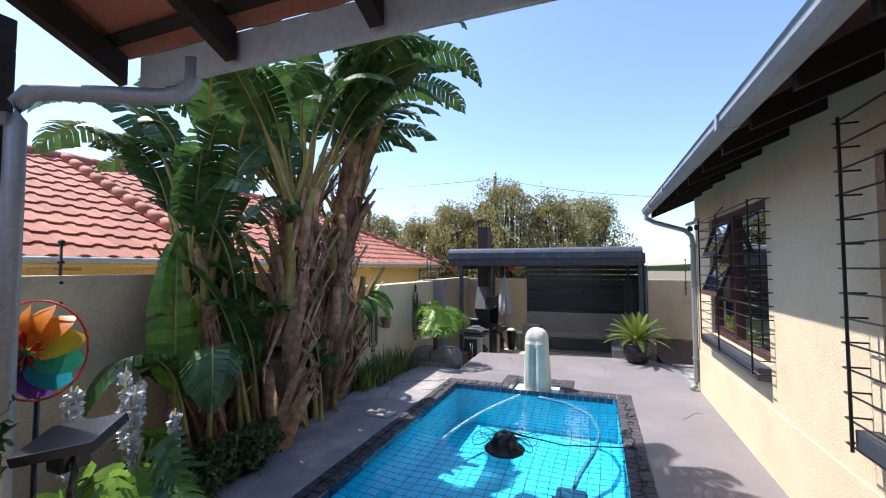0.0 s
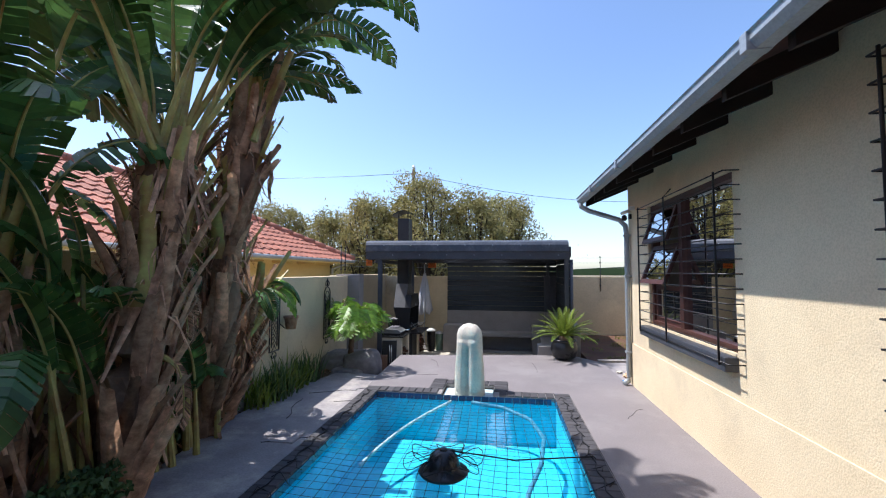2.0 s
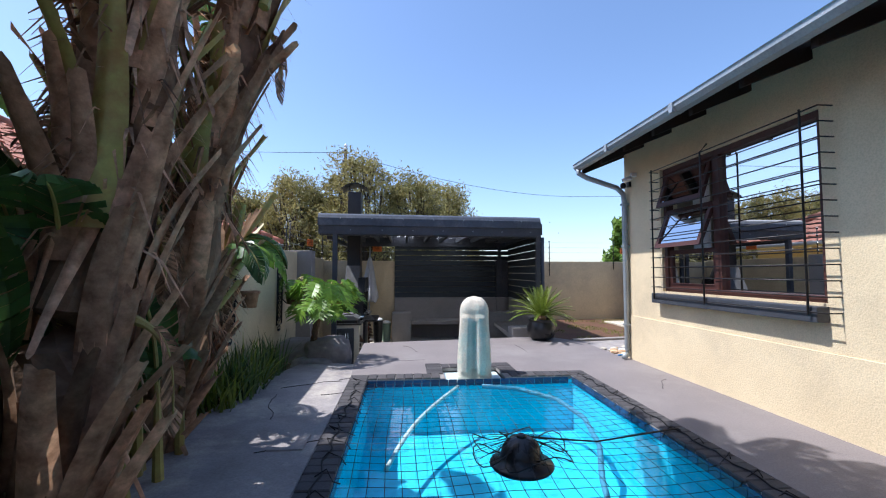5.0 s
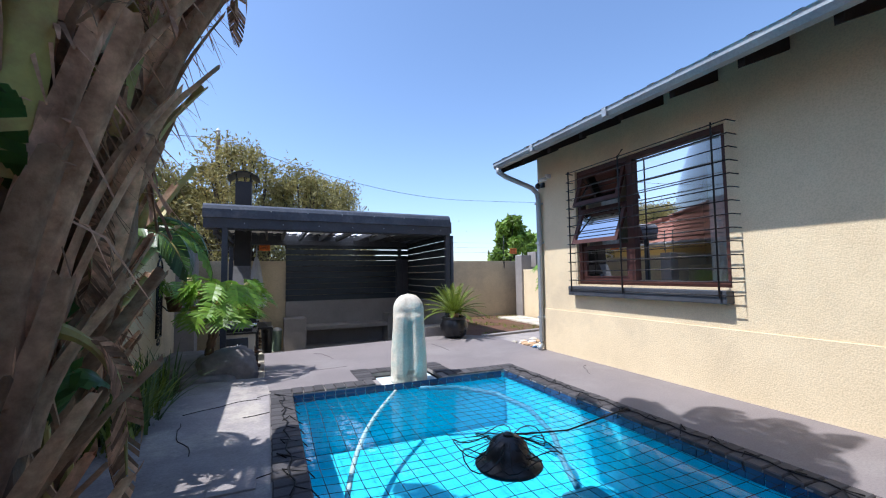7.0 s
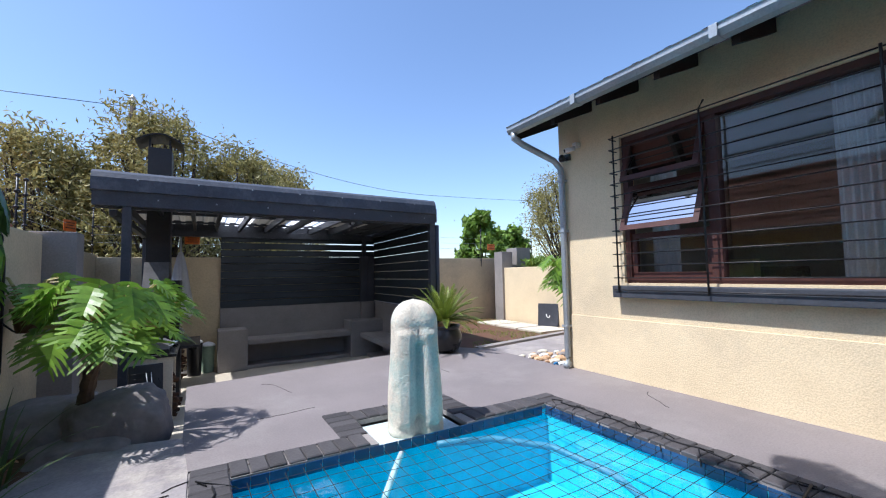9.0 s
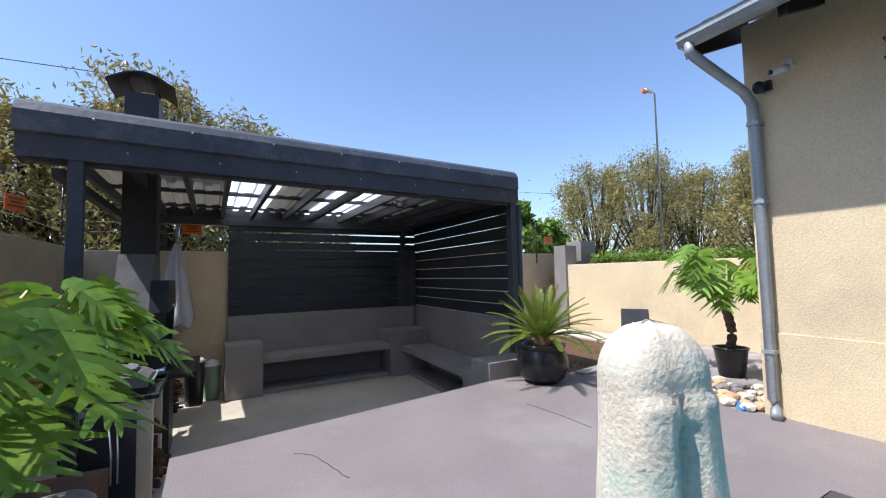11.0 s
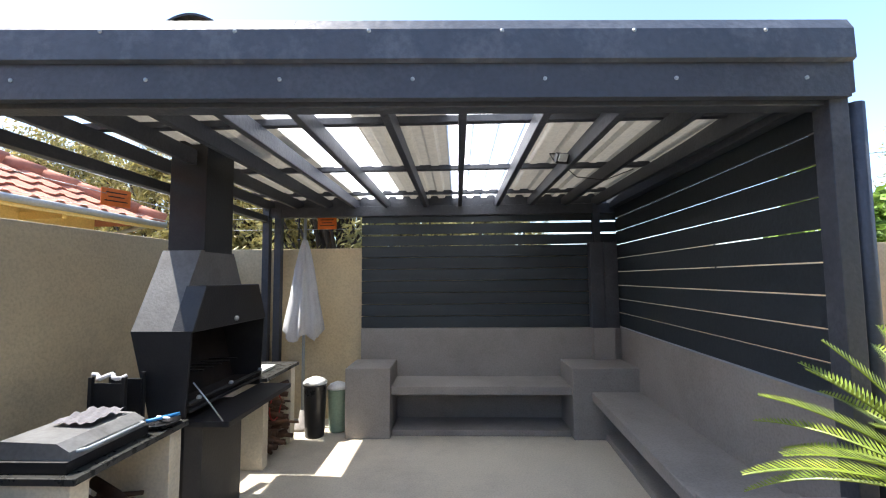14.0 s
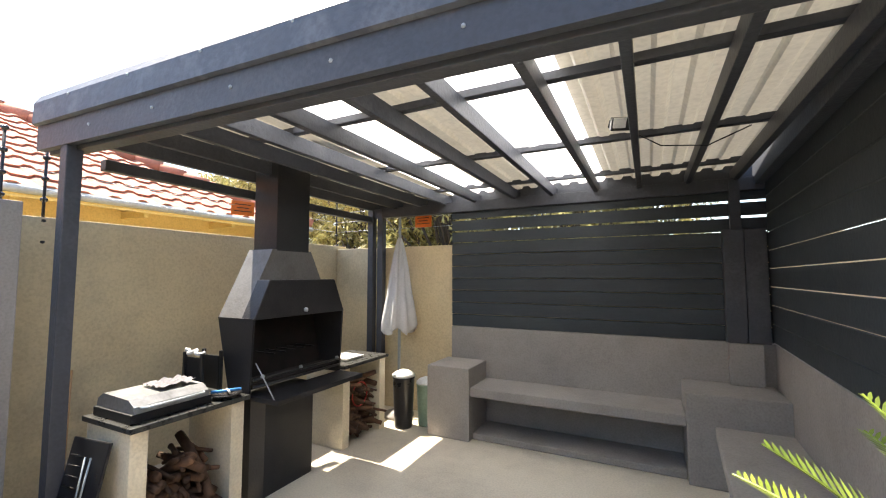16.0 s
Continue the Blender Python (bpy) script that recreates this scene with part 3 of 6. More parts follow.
# patio roof over the near end
PE, PZ = 1.30, 2.95
PROOF = thing("patio_roof", (-0.8, 0.0, 3.0), "terracotta tiled patio roof on dark timber rafters", "roof", kind="structure")


def pz(y):
    return PZ + 0.10 + (PE - y) * math.tan(radians(22))


for i in range(8):
    y = PE - 0.08 - 0.33 * i
    bm = bmesh.new()
    add_prism(bm, [(y, pz(y)), (y - 0.05, pz(y - 0.05)), (y - 0.05, pz(y) + 0.035), (y, pz(y) + 0.03)], "x", -2.72, 1.0)
    part("batten", bm, DARKW, PROOF)
for x in (-2.70, -2.0, -1.28, -0.55, 0.2, 0.9):
    bm = bmesh.new()
    add_prism(bm, [(PE - 0.04, pz(PE) - 0.14), (PE - 0.04, pz(PE)), (-3.0, pz(-3.0)), (-3.0, pz(-3.0) - 0.14)], "x", x - 0.03, x + 0.03)
    part("rafter", bm, DARKW, PROOF)
bm = bmesh.new()
add_prism(bm, [(PE + 0.02, pz(PE) + 0.03), (PE + 0.02, pz(PE) + 0.055), (-3.0, pz(-3.0) + 0.065), (-3.0, pz(-3.0) + 0.04)], "x", -2.76, 1.0)
part("tile_underside", bm, TERRA, PROOF, "terracotta tiles seen from below")
tiled_slope("tiles", (-2.76, PE + 0.06, pz(PE) + 0.05), (1, 0, 0), (0, -math.cos(radians(22)), math.sin(radians(22))), lambda r: (0, 12), 12, 0.31, 0.34, TERRA, PROOF)
box("fascia", (-2.62, PE - 0.015, PZ - 0.06), (1.0, PE + 0.012, PZ + 0.10), FASCIA, PROOF, "pale painted fascia board", 0.003)
bm = bmesh.new()
add_prism(bm, [(PE, pz(PE) - 0.10), (PE, pz(PE) + 0.05), (-3.0, pz(-3.0) + 0.05), (-3.0, pz(-3.0) - 0.1)], "x", -2.79, -2.755)
part("barge_board", bm, DARKW, PROOF)
pp = thing("patio_post", (-3.02, 0.93, 0.0), "dark post with a galvanised downpipe at the patio corner", "post")
box("post", (-3.08, 0.88, -0.06), (-2.98, 0.98, 3.0), DARKW, pp)
box("beam", (-3.08, -3.9, 3.0), (-2.98, 0.98, 3.14), DARKW, pp)
tube("downpipe", [(-2.27, 1.30, 2.98), (-2.27, 1.29, 2.86), (-2.31, 1.27, 2.81), (-2.38, 1.24, 2.80), (-2.80, 1.03, 2.80), (-2.88, 0.985, 2.79), (-2.91, 0.965, 2.74), (-2.915, 0.96, 2.66), (-2.915, 0.96, 0.0)],
     0.038, GUTTER, pp, "galvanised downpipe elbow", 14)
tube("crossbar", [(-2.91, 0.93, 2.66), (-4.0, 0.4, 2.66)], 0.03, GUTTER, pp, "pale painted crossbar")

# ---- lapa ----
def skew(ob):
    """The lapa's side runs a little off square."""
    for v in ob.data.vertices:
        v.co.x -= 0.055 * max(0.0, 13.0 - v.co.y)
    return ob


def skew_front(ob):
    """The lapa's front edge comes forward towards the braai side."""
    for v in ob.data.vertices:
        if v.co.y < 10.6:
            v.co.y -= 0.046 * (0.42 - v.co.x)
    return ob


LX0, LX1, LY0, LY1 = -3.99, 0.42, 10.20, 13.64
LAPA = thing("lapa", (-1.9, 11.9, FL), "charcoal timber lapa with corrugated roof and skylight strips", "lapa")
for x, y in ((-3.79, 10.05), (-3.95, 13.58), (-3.80, 13.60), (0.36, 13.6)):
    box("post", (x - 0.045, y - 0.045, FL if x < 0 else 0.58), (x + 0.045, y + 0.045, 2.16), CHARC, LAPA)
box("front_post", (0.36, 10.22, -0.12), (0.45, 10.32, 2.16), CHARC, LAPA)
tube("steel_post", [(0.51, 10.26, -0.1), (0.51, 10.26, 2.05)], 0.04, CHARC, LAPA)
# fascia: two overlapping bent sheets
bm = bmesh.new()
add_prism(bm, [(10.19, 2.06), (10.235, 2.06), (10.235, 2.44), (10.40, 2.47), (10.40, 2.478), (10.215, 2.452), (10.19, 2.43)], "x", LX0 - 0.12, LX1 + 0.02)
skew_front(part("fascia", bm, CHARC, LAPA, "charcoal painted fascia with streaks"))
bm = bmesh.new()
add_prism(bm, [(10.162, 2.235), (10.186, 2.225), (10.186, 2.37), (10.21, 2.425), (10.26, 2.46), (10.42, 2.482), (10.42, 2.497), (10.25, 2.476), (10.195, 2.44), (10.165, 2.38)], "x", LX0 - 0.13, LX1 + 0.03)
skew_front(part("flashing", bm, FLASH, LAPA, "bent charcoal roof flashing"))
for x in [LX0 + 0.3 + 0.62 * i for i in range(8)]:
    for z in (2.37, 2.15):
        part("bolt", add_lathe(bmesh.new(), (0, 0, 0), [(0.010, 0), (0.010, 0.004), (0.005, 0.009)], 8), GUTTER, LAPA).matrix_basis = Matrix.Translation((x + (0.2 if z < 2.3 else 0), (10.166 if z > 2.3 else 10.19) - 0.046 * (0.42 - x - (0.2 if z < 2.3 else 0)), z)) @ Euler((radians(90), 0, 0)).to_matrix().to_4x4()
skew_front(box("beam", (LX0 - 0.1, LY0 + 0.05, 2.04), (LX1, LY0 + 0.14, 2.17), CHARC, LAPA))
box("beam", (-4.0, LY1 - 0.08, 2.04), (0.6, LY1 + 0.02, 2.17), CHARC, LAPA)
box("end_board", (-4.0, LY1 + 0.10, 2.10), (0.66, LY1 + 0.13, 2.35), CHARC, LAPA, "charcoal board closing the roof end")
for x in (-3.95, -3.55, -3.15, -2.78, -2.36, -1.84, -1.39, -0.905, -0.47, -0.02, 0.38):
    box("rafter", (x - 0.025, LY0 + 0.14 - 0.046 * (0.42 - x), 2.15), (x + 0.025, LY1 + 0.1, 2.27), CHARC, LAPA)
for y in (10.98, 12.20, 13.35):
    box("purlin", (LX0 - 0.05, y - 0.03, 2.272), (LX1, y + 0.03, 2.322), CHARC, LAPA)
skew(box("side_beam", (0.53, 10.24, 2.10), (0.66, 13.66, 2.34), CHARC, LAPA))
box("side_rail", (-4.0, 10.3, 1.98), (-3.92, 13.6, 2.06), CHARC, LAPA)


def corrugated(name, x0, x1, mat, label):
    V, F = [], []
    n = int((x1 - x0) / 0.0125)
    for k in range(n + 1):
        x = x0 + (x1 - x0) * k / n
        ph = ((x + 10) / 0.19) % 1
        z = 2.328 + 0.032 * min(1, max(0, 3.2 - abs(ph - 0.5) * 10.5))
        V += [(x, LY0 + 0.1, z), (x, LY1 + 0.25, z - 0.03)]
    for k in range(n):
        F.append((2 * k, 2 * k + 2, 2 * k + 3, 2 * k + 1))
    return skew_front(soup(name, V, F, mat, LAPA, label))


for a, b, m, nm in ((LX0 - 0.06, -2.74, SHEET, "roof_sheet"), (-2.74, -2.16, SKYLIGHT, "skylight_sheet"), (-2.16, -1.50, SHEET, "roof_sheet"), (-1.50, -0.82, SKYLIGHT, "skylight_sheet"), (-0.82, 0.45, SHEET, "roof_sheet")):
    corrugated(nm, a, b, m, "corrugated translucent skylight sheet" if m is SKYLIGHT else "corrugated cream roof sheet")

scr = thing("slat_screen", (-1.1, 13.62, 0.6), "charcoal horizontal timber slat screen on a low wall", "screen", "lapa screens")
zs = [0.585 + 0.152 * k for k in range(11)]
for k, z in enumerate(zs[:-1]):
    gap = 0.008 if k < 7 else 0.024
    box("slat", (-2.69, 13.60, z), (0.62, 13.622, z + 0.152 - gap), SLATM, scr, bevel=0.003)
box("board", (0.24, 13.48, 0.585), (0.405, 13.53, 1.66), CHARC, scr)
box("board", (0.41, 13.485, 0.585), (0.58, 13.53, 1.66), CHARC, scr)
box("board", (0.24, 13.53, 0.585), (0.58, 13.598, 1.655), CHARC, scr)
scr = thing("slat_screen", (0.66, 12.0, 0.6), "charcoal slat screen with daylight gaps on the lapa side", "screen", "lapa screens")
for k in range(10):
    z = 0.60 + 0.172 * k
    skew(box("slat", (0.61, 10.26, z), (0.635, 13.60, z + 0.163), SLATM, scr, bevel=0.003))
structure("wall_lapa_back", add_box(bmesh.new(), (-2.69, 13.58, FL), (0.84, 13.70, 0.58), 0.008), PLINTH, "dark grey plastered low wall behind the bench", "wall")
structure("pilaster", add_box(bmesh.new(), (0.25, 13.48, 0.19), (0.52, 13.578, 0.582), 0.008), PLINTH, "dark grey plastered pilaster under the corner boards", "pilaster")
skew(structure("wall_lapa_side", add_box(bmesh.new(), (0.62, 10.28, FL), (0.84, 13.58, 0.585), 0.008), PLINTH, "dark grey plastered side wall of the lapa", "wall"))


def bench(label, pieces, at):
    b = thing("bench", at, label, "bench", "built-in benches")
    for nm, lo, hi in pieces:
        skew(box(nm, lo, hi, PLINTH, b, bevel=0.012))


bench("dark grey plastered masonry bench with armrest blocks", [("armrest", (-2.74, 13.02, FL), (-2.22, 13.578, 0.19)), ("armrest", (-0.15, 13.02, FL), (0.60, 13.578, 0.19)),
      ("seat", (-2.218, 13.05, -0.12), (-0.152, 13.578, -0.02)), ("plinth", (-2.218, 13.12, FL), (-0.152, 13.578, FL + 0.07))], (-1.2, 13.3, FL))
bench("dark grey plastered masonry bench along the slat wall", [("seat", (0.06, 10.75, -0.17), (0.618, 13.018, -0.07)), ("armrest", (0.04, 10.30, FL), (0.618, 10.748, -0.02)), ("plinth", (0.2, 10.75, FL), (0.618, 13.018, FL + 0.07))], (0.3, 11.8, FL))
tagged(box("masonry_block", (-0.24, 9.93, -0.1), (0.50, 10.29, 0.19), PLINTH, bevel=0.012), "grey plastered block at the deck's edge", "block")

# ---- braai and counters ----
BX = -3.30
def counter(y0, y1, label):
    c = thing("counter", (-3.9, (y0 + y1) / 2, FL), label, "counter", "braai counters")
    box("leg", (-3.84, y0 + 0.02, FL), (BX - 0.02, y0 + 0.13, 0.235), WHITEP, c, "white plastered side wall")
    box("leg", (-3.84, y1 - 0.13, FL), (BX - 0.02, y1 - 0.02, 0.235), WHITEP, c, "white plastered side wall")
    box("slab", (-3.87, y0, 0.235), (BX + 0.02, y1, 0.27), GRANITE, c, "dark polished slab", 0.004)
    return c


counter(10.22, 11.07, "white plastered counter with dark slab holding firewood")
counter(12.22, 13.03, "white plastered counter with dark slab beside the braai")


def braai():
    b = thing("braai", (-3.7, 11.65, FL), "black steel built-in braai with hood and chimney", "braai")
    y0, y1 = 11.10, 12.21
    for y in (y0, y1 - 0.02):
        bm = bmesh.new()
        add_prism(bm, [(-3.58, 0.22), (BX - 0.04, 0.22), (BX - 0.01, 0.86), (-3.75, 0.86)], "y", y, y + 0.02)
        part("side_panel", bm, BRAAI, b)
    bm = bmesh.new()
    add_prism(bm, [(-3.60, 0.22), (-3.58, 0.22), (-3.73, 0.86), (-3.75, 0.86)], "y", y0 + 0.02, y1 - 0.02)
    part("back_panel", bm, SOOT, b)
    box("hearth", (-3.58, y0 + 0.02, 0.28), (BX - 0.05, y1 - 0.02, 0.32), SOOT, b)
    # projecting front of the hood
    bm = bmesh.new()
    add_prism(bm, [(y0, 0.85), (y0 + 0.15, 1.18), (y1 - 0.15, 1.18), (y1, 0.85)], "x", -3.46, BX)
    bmesh.ops.bevel(bm, geom=bm.edges[:], offset=0.006, segments=1, affect="EDGES")
    hp = part("hood_front", bm, BRAAI, b)
    part("knob", add_lathe(bmesh.new(), (-3.29, 11.66, 0.88), [(0.012, 0), (0.02, 0.01), (0.02, 0.03), (0.008, 0.04)], 12), GUTTER, hp, "chrome knob", True)
    # smoke hood narrowing to the chimney
    bm = bmesh.new()
    rr = []
    for z, xa, xb, ya, yb in ((0.86, -3.75, -3.44, y0 + 0.005, y1 - 0.005), (1.20, -3.75, -3.445, 11.27, 12.0), (1.455, -3.75, -3.44, 11.39, 11.86)):
        rr.append([bm.verts.new((x, y, z)) for x, y in ((xa, ya), (xb, ya), (xb, yb), (xa, yb))])
    for p, q in zip(rr, rr[1:]):
        for k in range(4):
            bm.faces.new((p[k], p[(k + 1) % 4], q[(k + 1) % 4], q[k]))
    bm.faces.new(rr[-1])
    bmesh.ops.recalc_face_normals(bm, faces=bm.faces[:])
    # grey tone stands in for sun on the sloping hood sides
    part("hood", bm, BRAAI_SUNLIT, b, "black steel smoke hood coloured grey as if sunlit")
    ch = box("chimney", (-3.74, 11.43, 1.44), (-3.44, 11.83, 3.18), BRAAI, b, "black square steel chimney")
    bm = bmesh.new()
    n = 10
    arc = [(-0.30 + 0.6 * k / n, 0.13 * math.sin(math.pi * k / n)) for k in range(n + 1)]
    add_prism(bm, [(-3.59 + u, 3.26 + v) for u, v in arc] + [(-3.59 + u, 3.24 + v) for u, v in arc[::-1]], "y", 11.36, 11.90)
    cw = part("cowl", bm, STEELB, b, "curved black sheet cowl")
    for x, y in ((-3.72, 11.46), (-3.47, 11.46), (-3.72, 11.8), (-3.47, 11.8)):
        box("stay", (x - 0.01, y - 0.01, 3.16), (x + 0.01, y + 0.01, 3.33), STEELB, cw, bevel=0)
    # drop-down door lying open as a shelf
    box("shelf_door", (BX - 0.04, y0 + 0.02, 0.195), (BX + 0.27, y1 - 0.02, 0.235), BRAAI, b, "open drop-down steel door")
    for z in (0.30, 0.36):
        tube("rail", [(BX - 0.02, y0 + 0.03, z), (BX - 0.02, y1 - 0.03, z)], 0.012, STEELB, b, sides=8)
    for y in (y0 + 0.1, 11.62, y1 - 0.1):
        part("bolt", add_lathe(bmesh.new(), (BX + 0.0, y, 0.37), [(0.015, 0), (0.02, 0.01), (0.012, 0.025)], 10), GUTTER, b, "bright round catch", True)
    tube("chain", [(BX, y0 + 0.03, 0.50), (BX + 0.12, y0 + 0.03, 0.36), (BX + 0.22, y0 + 0.03, 0.237)], 0.005, GUTTER, b, "steel chain", 6)
    # pedestal with splayed foot
    bm = bmesh.new()
    add_prism(bm, [(11.14, 0.2), (11.84, 0.2), (11.84, FL), (11.14, FL)], "x", -3.74, BX + 0.02)
    bmesh.ops.bevel(bm, geom=[e for e in bm.edges if abs(e.verts[0].co.z - e.verts[1].co.z) > 0.5], offset=0.08, segments=1, affect="EDGES")
    part("pedestal", bm, BRAAI, b, "black steel pedestal")
    for k in range(5):
        box("grate_bar", (-3.7, 11.4 + 0.12 * k, 0.52), (-3.4, 11.415 + 0.12 * k, 0.53), STEELB, b, bevel=0)


braai()


# ---- neighbour's house ----
NB = thing("neighbour_house", (-9.8, 4.0, -0.1), "yellow plastered house with a red tiled hip roof", "house")
NEX, NEZ, NSL = -6.15, 2.14, 0.51
box("wall", (-13.4, -8, -0.12), (-6.75, 14.05, 2.22), YELLOW, NB, bevel=0.01)
box("fascia", (-6.16, -8.4, 2.02), (-6.13, 14.62, 2.16), YELLOW, NB, "cream painted eave board", 0.003)
bm = bmesh.new()
add_prism(bm, [(NEX - 0.6, 2.16), (NEX - 0.02, 2.06), (NEX - 0.02, 2.10), (-9.9, 4.04), (-9.9, 3.98)], "y", -8.4, 10.7)
part("roof_deck", bm, TERRA, NB)
bm = bmesh.new()
a = [bm.verts.new(c) for c in ((NEX, 14.65, 2.10), (-13.65, 14.65, 2.10), (-9.9, 10.8, 4.02), (NEX, 10.7, 2.1), (-9.9, -8.4, 4.02), (-13.65, -8.4, 2.10))]
for f in ((0, 2, 1), (0, 3, 2), (1, 2, 4, 5)):
    bm.faces.new([a[k] for k in f])
part("roof_hip", bm, TERRA, NB)
ln = math.hypot(1, NSL)
tiled_slope("tiles", (NEX + 0.03, -8.2, 2.12), (0, 1, 0), (-1 / ln, 0, NSL / ln), lambda r: (0, 76 - r), 13, 0.30, 0.335, TERRA, NB, (0, 13, 54, 76))


def caps(p, q, n):
    p, q = Vector(p), Vector(q)
    me = None
    for k in range(n):
        a, b = p.lerp(q, k / n), p.lerp(q, (k + 1.12) / n)
        bm = add_tube(bmesh.new(), [a, b], [0.12, 0.10], 10)
        part("ridge_cap", bm, TERRA, NB, smooth=True)


caps((NEX, 14.65, 2.18), (-9.9, 10.8, 4.10), 15)
caps((-6.4, 4.72, 2.33), (-9.9, 4.62, 4.10), 12)
caps((-9.9, -8.2, 4.08), (-9.9, 10.8, 4.08), 40)
tube("gutter", [(NEX + 0.05, -8.4, 2.10), (NEX + 0.05, 14.6, 2.10)], 0.045, FASCIA, NB, "pale painted gutter")
tube("downpipe", [(NEX, 14.35, 2.08), (-6.68, 14.1, 1.85), (-6.70, 14.1, -0.1)], 0.04, FASCIA, NB, "pale painted downpipe")
for y in [-2 + 1.25 * k for k in range(13)]:
    box("rafter_tail", (-6.75, y, 1.98), (-6.2, y + 0.06, 2.07), YELLOW, NB, bevel=0)
w = box("window", (-6.77, 2.1, 1.0), (-6.73, 3.5, 1.80), FRAMEM, NB, "brown timber window", 0.004)
v = box("air_vent", (-6.765, 2.75, 1.93), (-6.74, 3.05, 2.01), CREAM, NB, "small plaster air vent", 0.002)


# ---- foliage builders ----
RNG = np.random.default_rng(7)


def leaf_cloud(name, blobs, size, mat, parent=None, label="", slim=0.45, up=0.0, fill=0.35, shape="fold"):
    """Many small folded leaves in uneven clumps; blobs are (centre, radii, count)."""
    V, F = [], []
    for c, rad, n in blobs:
        d = RNG.normal(size=(n, 3))
        d /= np.linalg.norm(d, axis=1)[:, None]
        r = (fill + (1 - fill) * RNG.random(n)) ** 0.6
        r *= 0.78 + 0.3 * np.sin(d[:, 0] * 5 + c[1]) * np.cos(d[:, 1] * 4 + c[0]) + 0.12 * RNG.normal(size=n)
        P = np.array(c) + d * r[:, None] * np.array(rad)
        A = RNG.normal(size=(n, 3))
        A[:, 2] += up
        A /= np.linalg.norm(A, axis=1)[:, None]
        B = np.cross(A, RNG.normal(size=(n, 3)))
        B /= np.linalg.norm(B, axis=1)[:, None]
        C = np.cross(A, B)
        s = size * (0.6 + 0.8 * RNG.random(n))[:, None]
        o = len(V)
        pts = np.stack([P - A * s * 0.5, P + B * s * slim * 0.5 + C * s * 0.08, P + A * s * 0.5, P - B * s * slim * 0.5 + C * s * 0.08], axis=1).reshape(-1, 3)
        V.extend(map(tuple, pts))
        F.extend((o + 4 * k, o + 4 * k + 1, o + 4 * k + 2, o + 4 * k + 3) for k in range(n))
    return soup(name, V, F, mat, parent, label)


def tree(at, height, spread, leaves, mat, label, name="tree", clumps=16, size=0.22, seed=1, trunk_h=0.35, slim=0.32):
    rnd = random.Random(seed)
    t = thing(name, at, label, "tree", "garden and street trees")
    x, y, z = at
    bm = bmesh.new()
    top = Vector((x + rnd.uniform(-0.3, 0.3), y, z + height * trunk_h))
    add_tube(bm, [(x, y, z), (x + 0.05, y, z + height * trunk_h * 0.5), top], [0.055 * height * 0.55, 0.045 * height * 0.5, 0.035 * height * 0.5], 8)
    blobs = []
    for k in range(clumps):
        a = k * 2.4 + rnd.uniform(-0.4, 0.4)
        f = (k + 0.5) / clumps
        h = z + height * (trunk_h + 0.04 + (0.93 - trunk_h) * f ** 0.8)
        r = spread * (1.05 - 0.75 * f) * rnd.uniform(0.5, 1.05)
        e = Vector((x + r * math.cos(a), y + r * math.sin(a), h))
        m = top.lerp(e, 0.5) + Vector((rnd.uniform(-0.2, 0.2), rnd.uniform(-0.2, 0.2), -0.08 * height))
        add_tube(bm, [top, m, e], [0.02 * height * 0.5, 0.012 * height * 0.5, 0.005 * height], 5)
        cr = spread * rnd.uniform(0.16, 0.42)
        blobs.append((tuple(e), (cr, cr, cr * rnd.uniform(0.7, 1.05)), leaves // clumps))
    part("trunk", bm, BARK, t, smooth=True)
    leaf_cloud("crown", blobs, size, mat, t, slim=slim)
    return t


# trees behind the back wall
for i, (x, y, h, sp) in enumerate(((-13.6, 18.5, 4.7, 2.0), (-10.4, 17.4, 4.5, 1.7), (-8.2, 17.6, 4.2, 1.5), (-4.0, 16.5, 5.4, 1.65), (-2.1, 17.0, 4.8, 1.5), (-0.7, 19.5, 5.0, 1.6), (-6.3, 16.9, 4.7, 1.5), (-16.5, 20, 5.2, 2.2), (-5.3, 17.4, 4.2, 1.2))):
    tree((x, y, -0.12), h * 1.03, sp * 1.3, 15000, LEAFT, "tall olive-green street tree behind the back wall", clumps=60, size=0.13, seed=20 + i, trunk_h=0.2)
for i, (x, y, h, sp) in enumerate(((7.0, 18.2, 3.8, 1.25), (9.8, 19.5, 3.4, 1.2))):
    tree((x, y, -0.12), h, sp, 4500, LEAFG, "bright green leafy tree beyond the back wall", clumps=16, size=0.26, seed=50 + i, trunk_h=0.25, slim=0.6)
for i, (x, y, h, sp) in enumerate(((17.0, 23.0, 6.6, 3.2), (20.5, 22.0, 7.4, 3.2), (24, 21, 6.8, 3.2), (21.5, 16.0, 6.6, 3.0), (26, 17, 7.2, 3.2))):
    tree((x, y, -0.12), h * 1.12, sp * 1.15, 18000, LEAFT, "spreading olive-green tree across the road", clumps=48, size=0.17, seed=70 + i, trunk_h=0.2)
tree((-13.5, 3.5, -0.12), 6.0, 2.6, 6000, LEAFT, "olive-green tree behind the neighbour's roof", clumps=18, size=0.26, seed=90, trunk_h=0.3)
hills = soup("backdrop", [(260 * math.cos(a), 260 * math.sin(a), z) for a in np.linspace(0, math.tau, 49) for z in (-1.0, 5.0 + 2.0 * math.sin(3 * a) + 1.2 * math.sin(11 * a))],
             [(2 * k, 2 * k + 2, 2 * k + 3, 2 * k + 1) for k in range(48)], LEAFS)
tagged(hills, "low wooded ridge on the horizon", "backdrop", kind="structure")
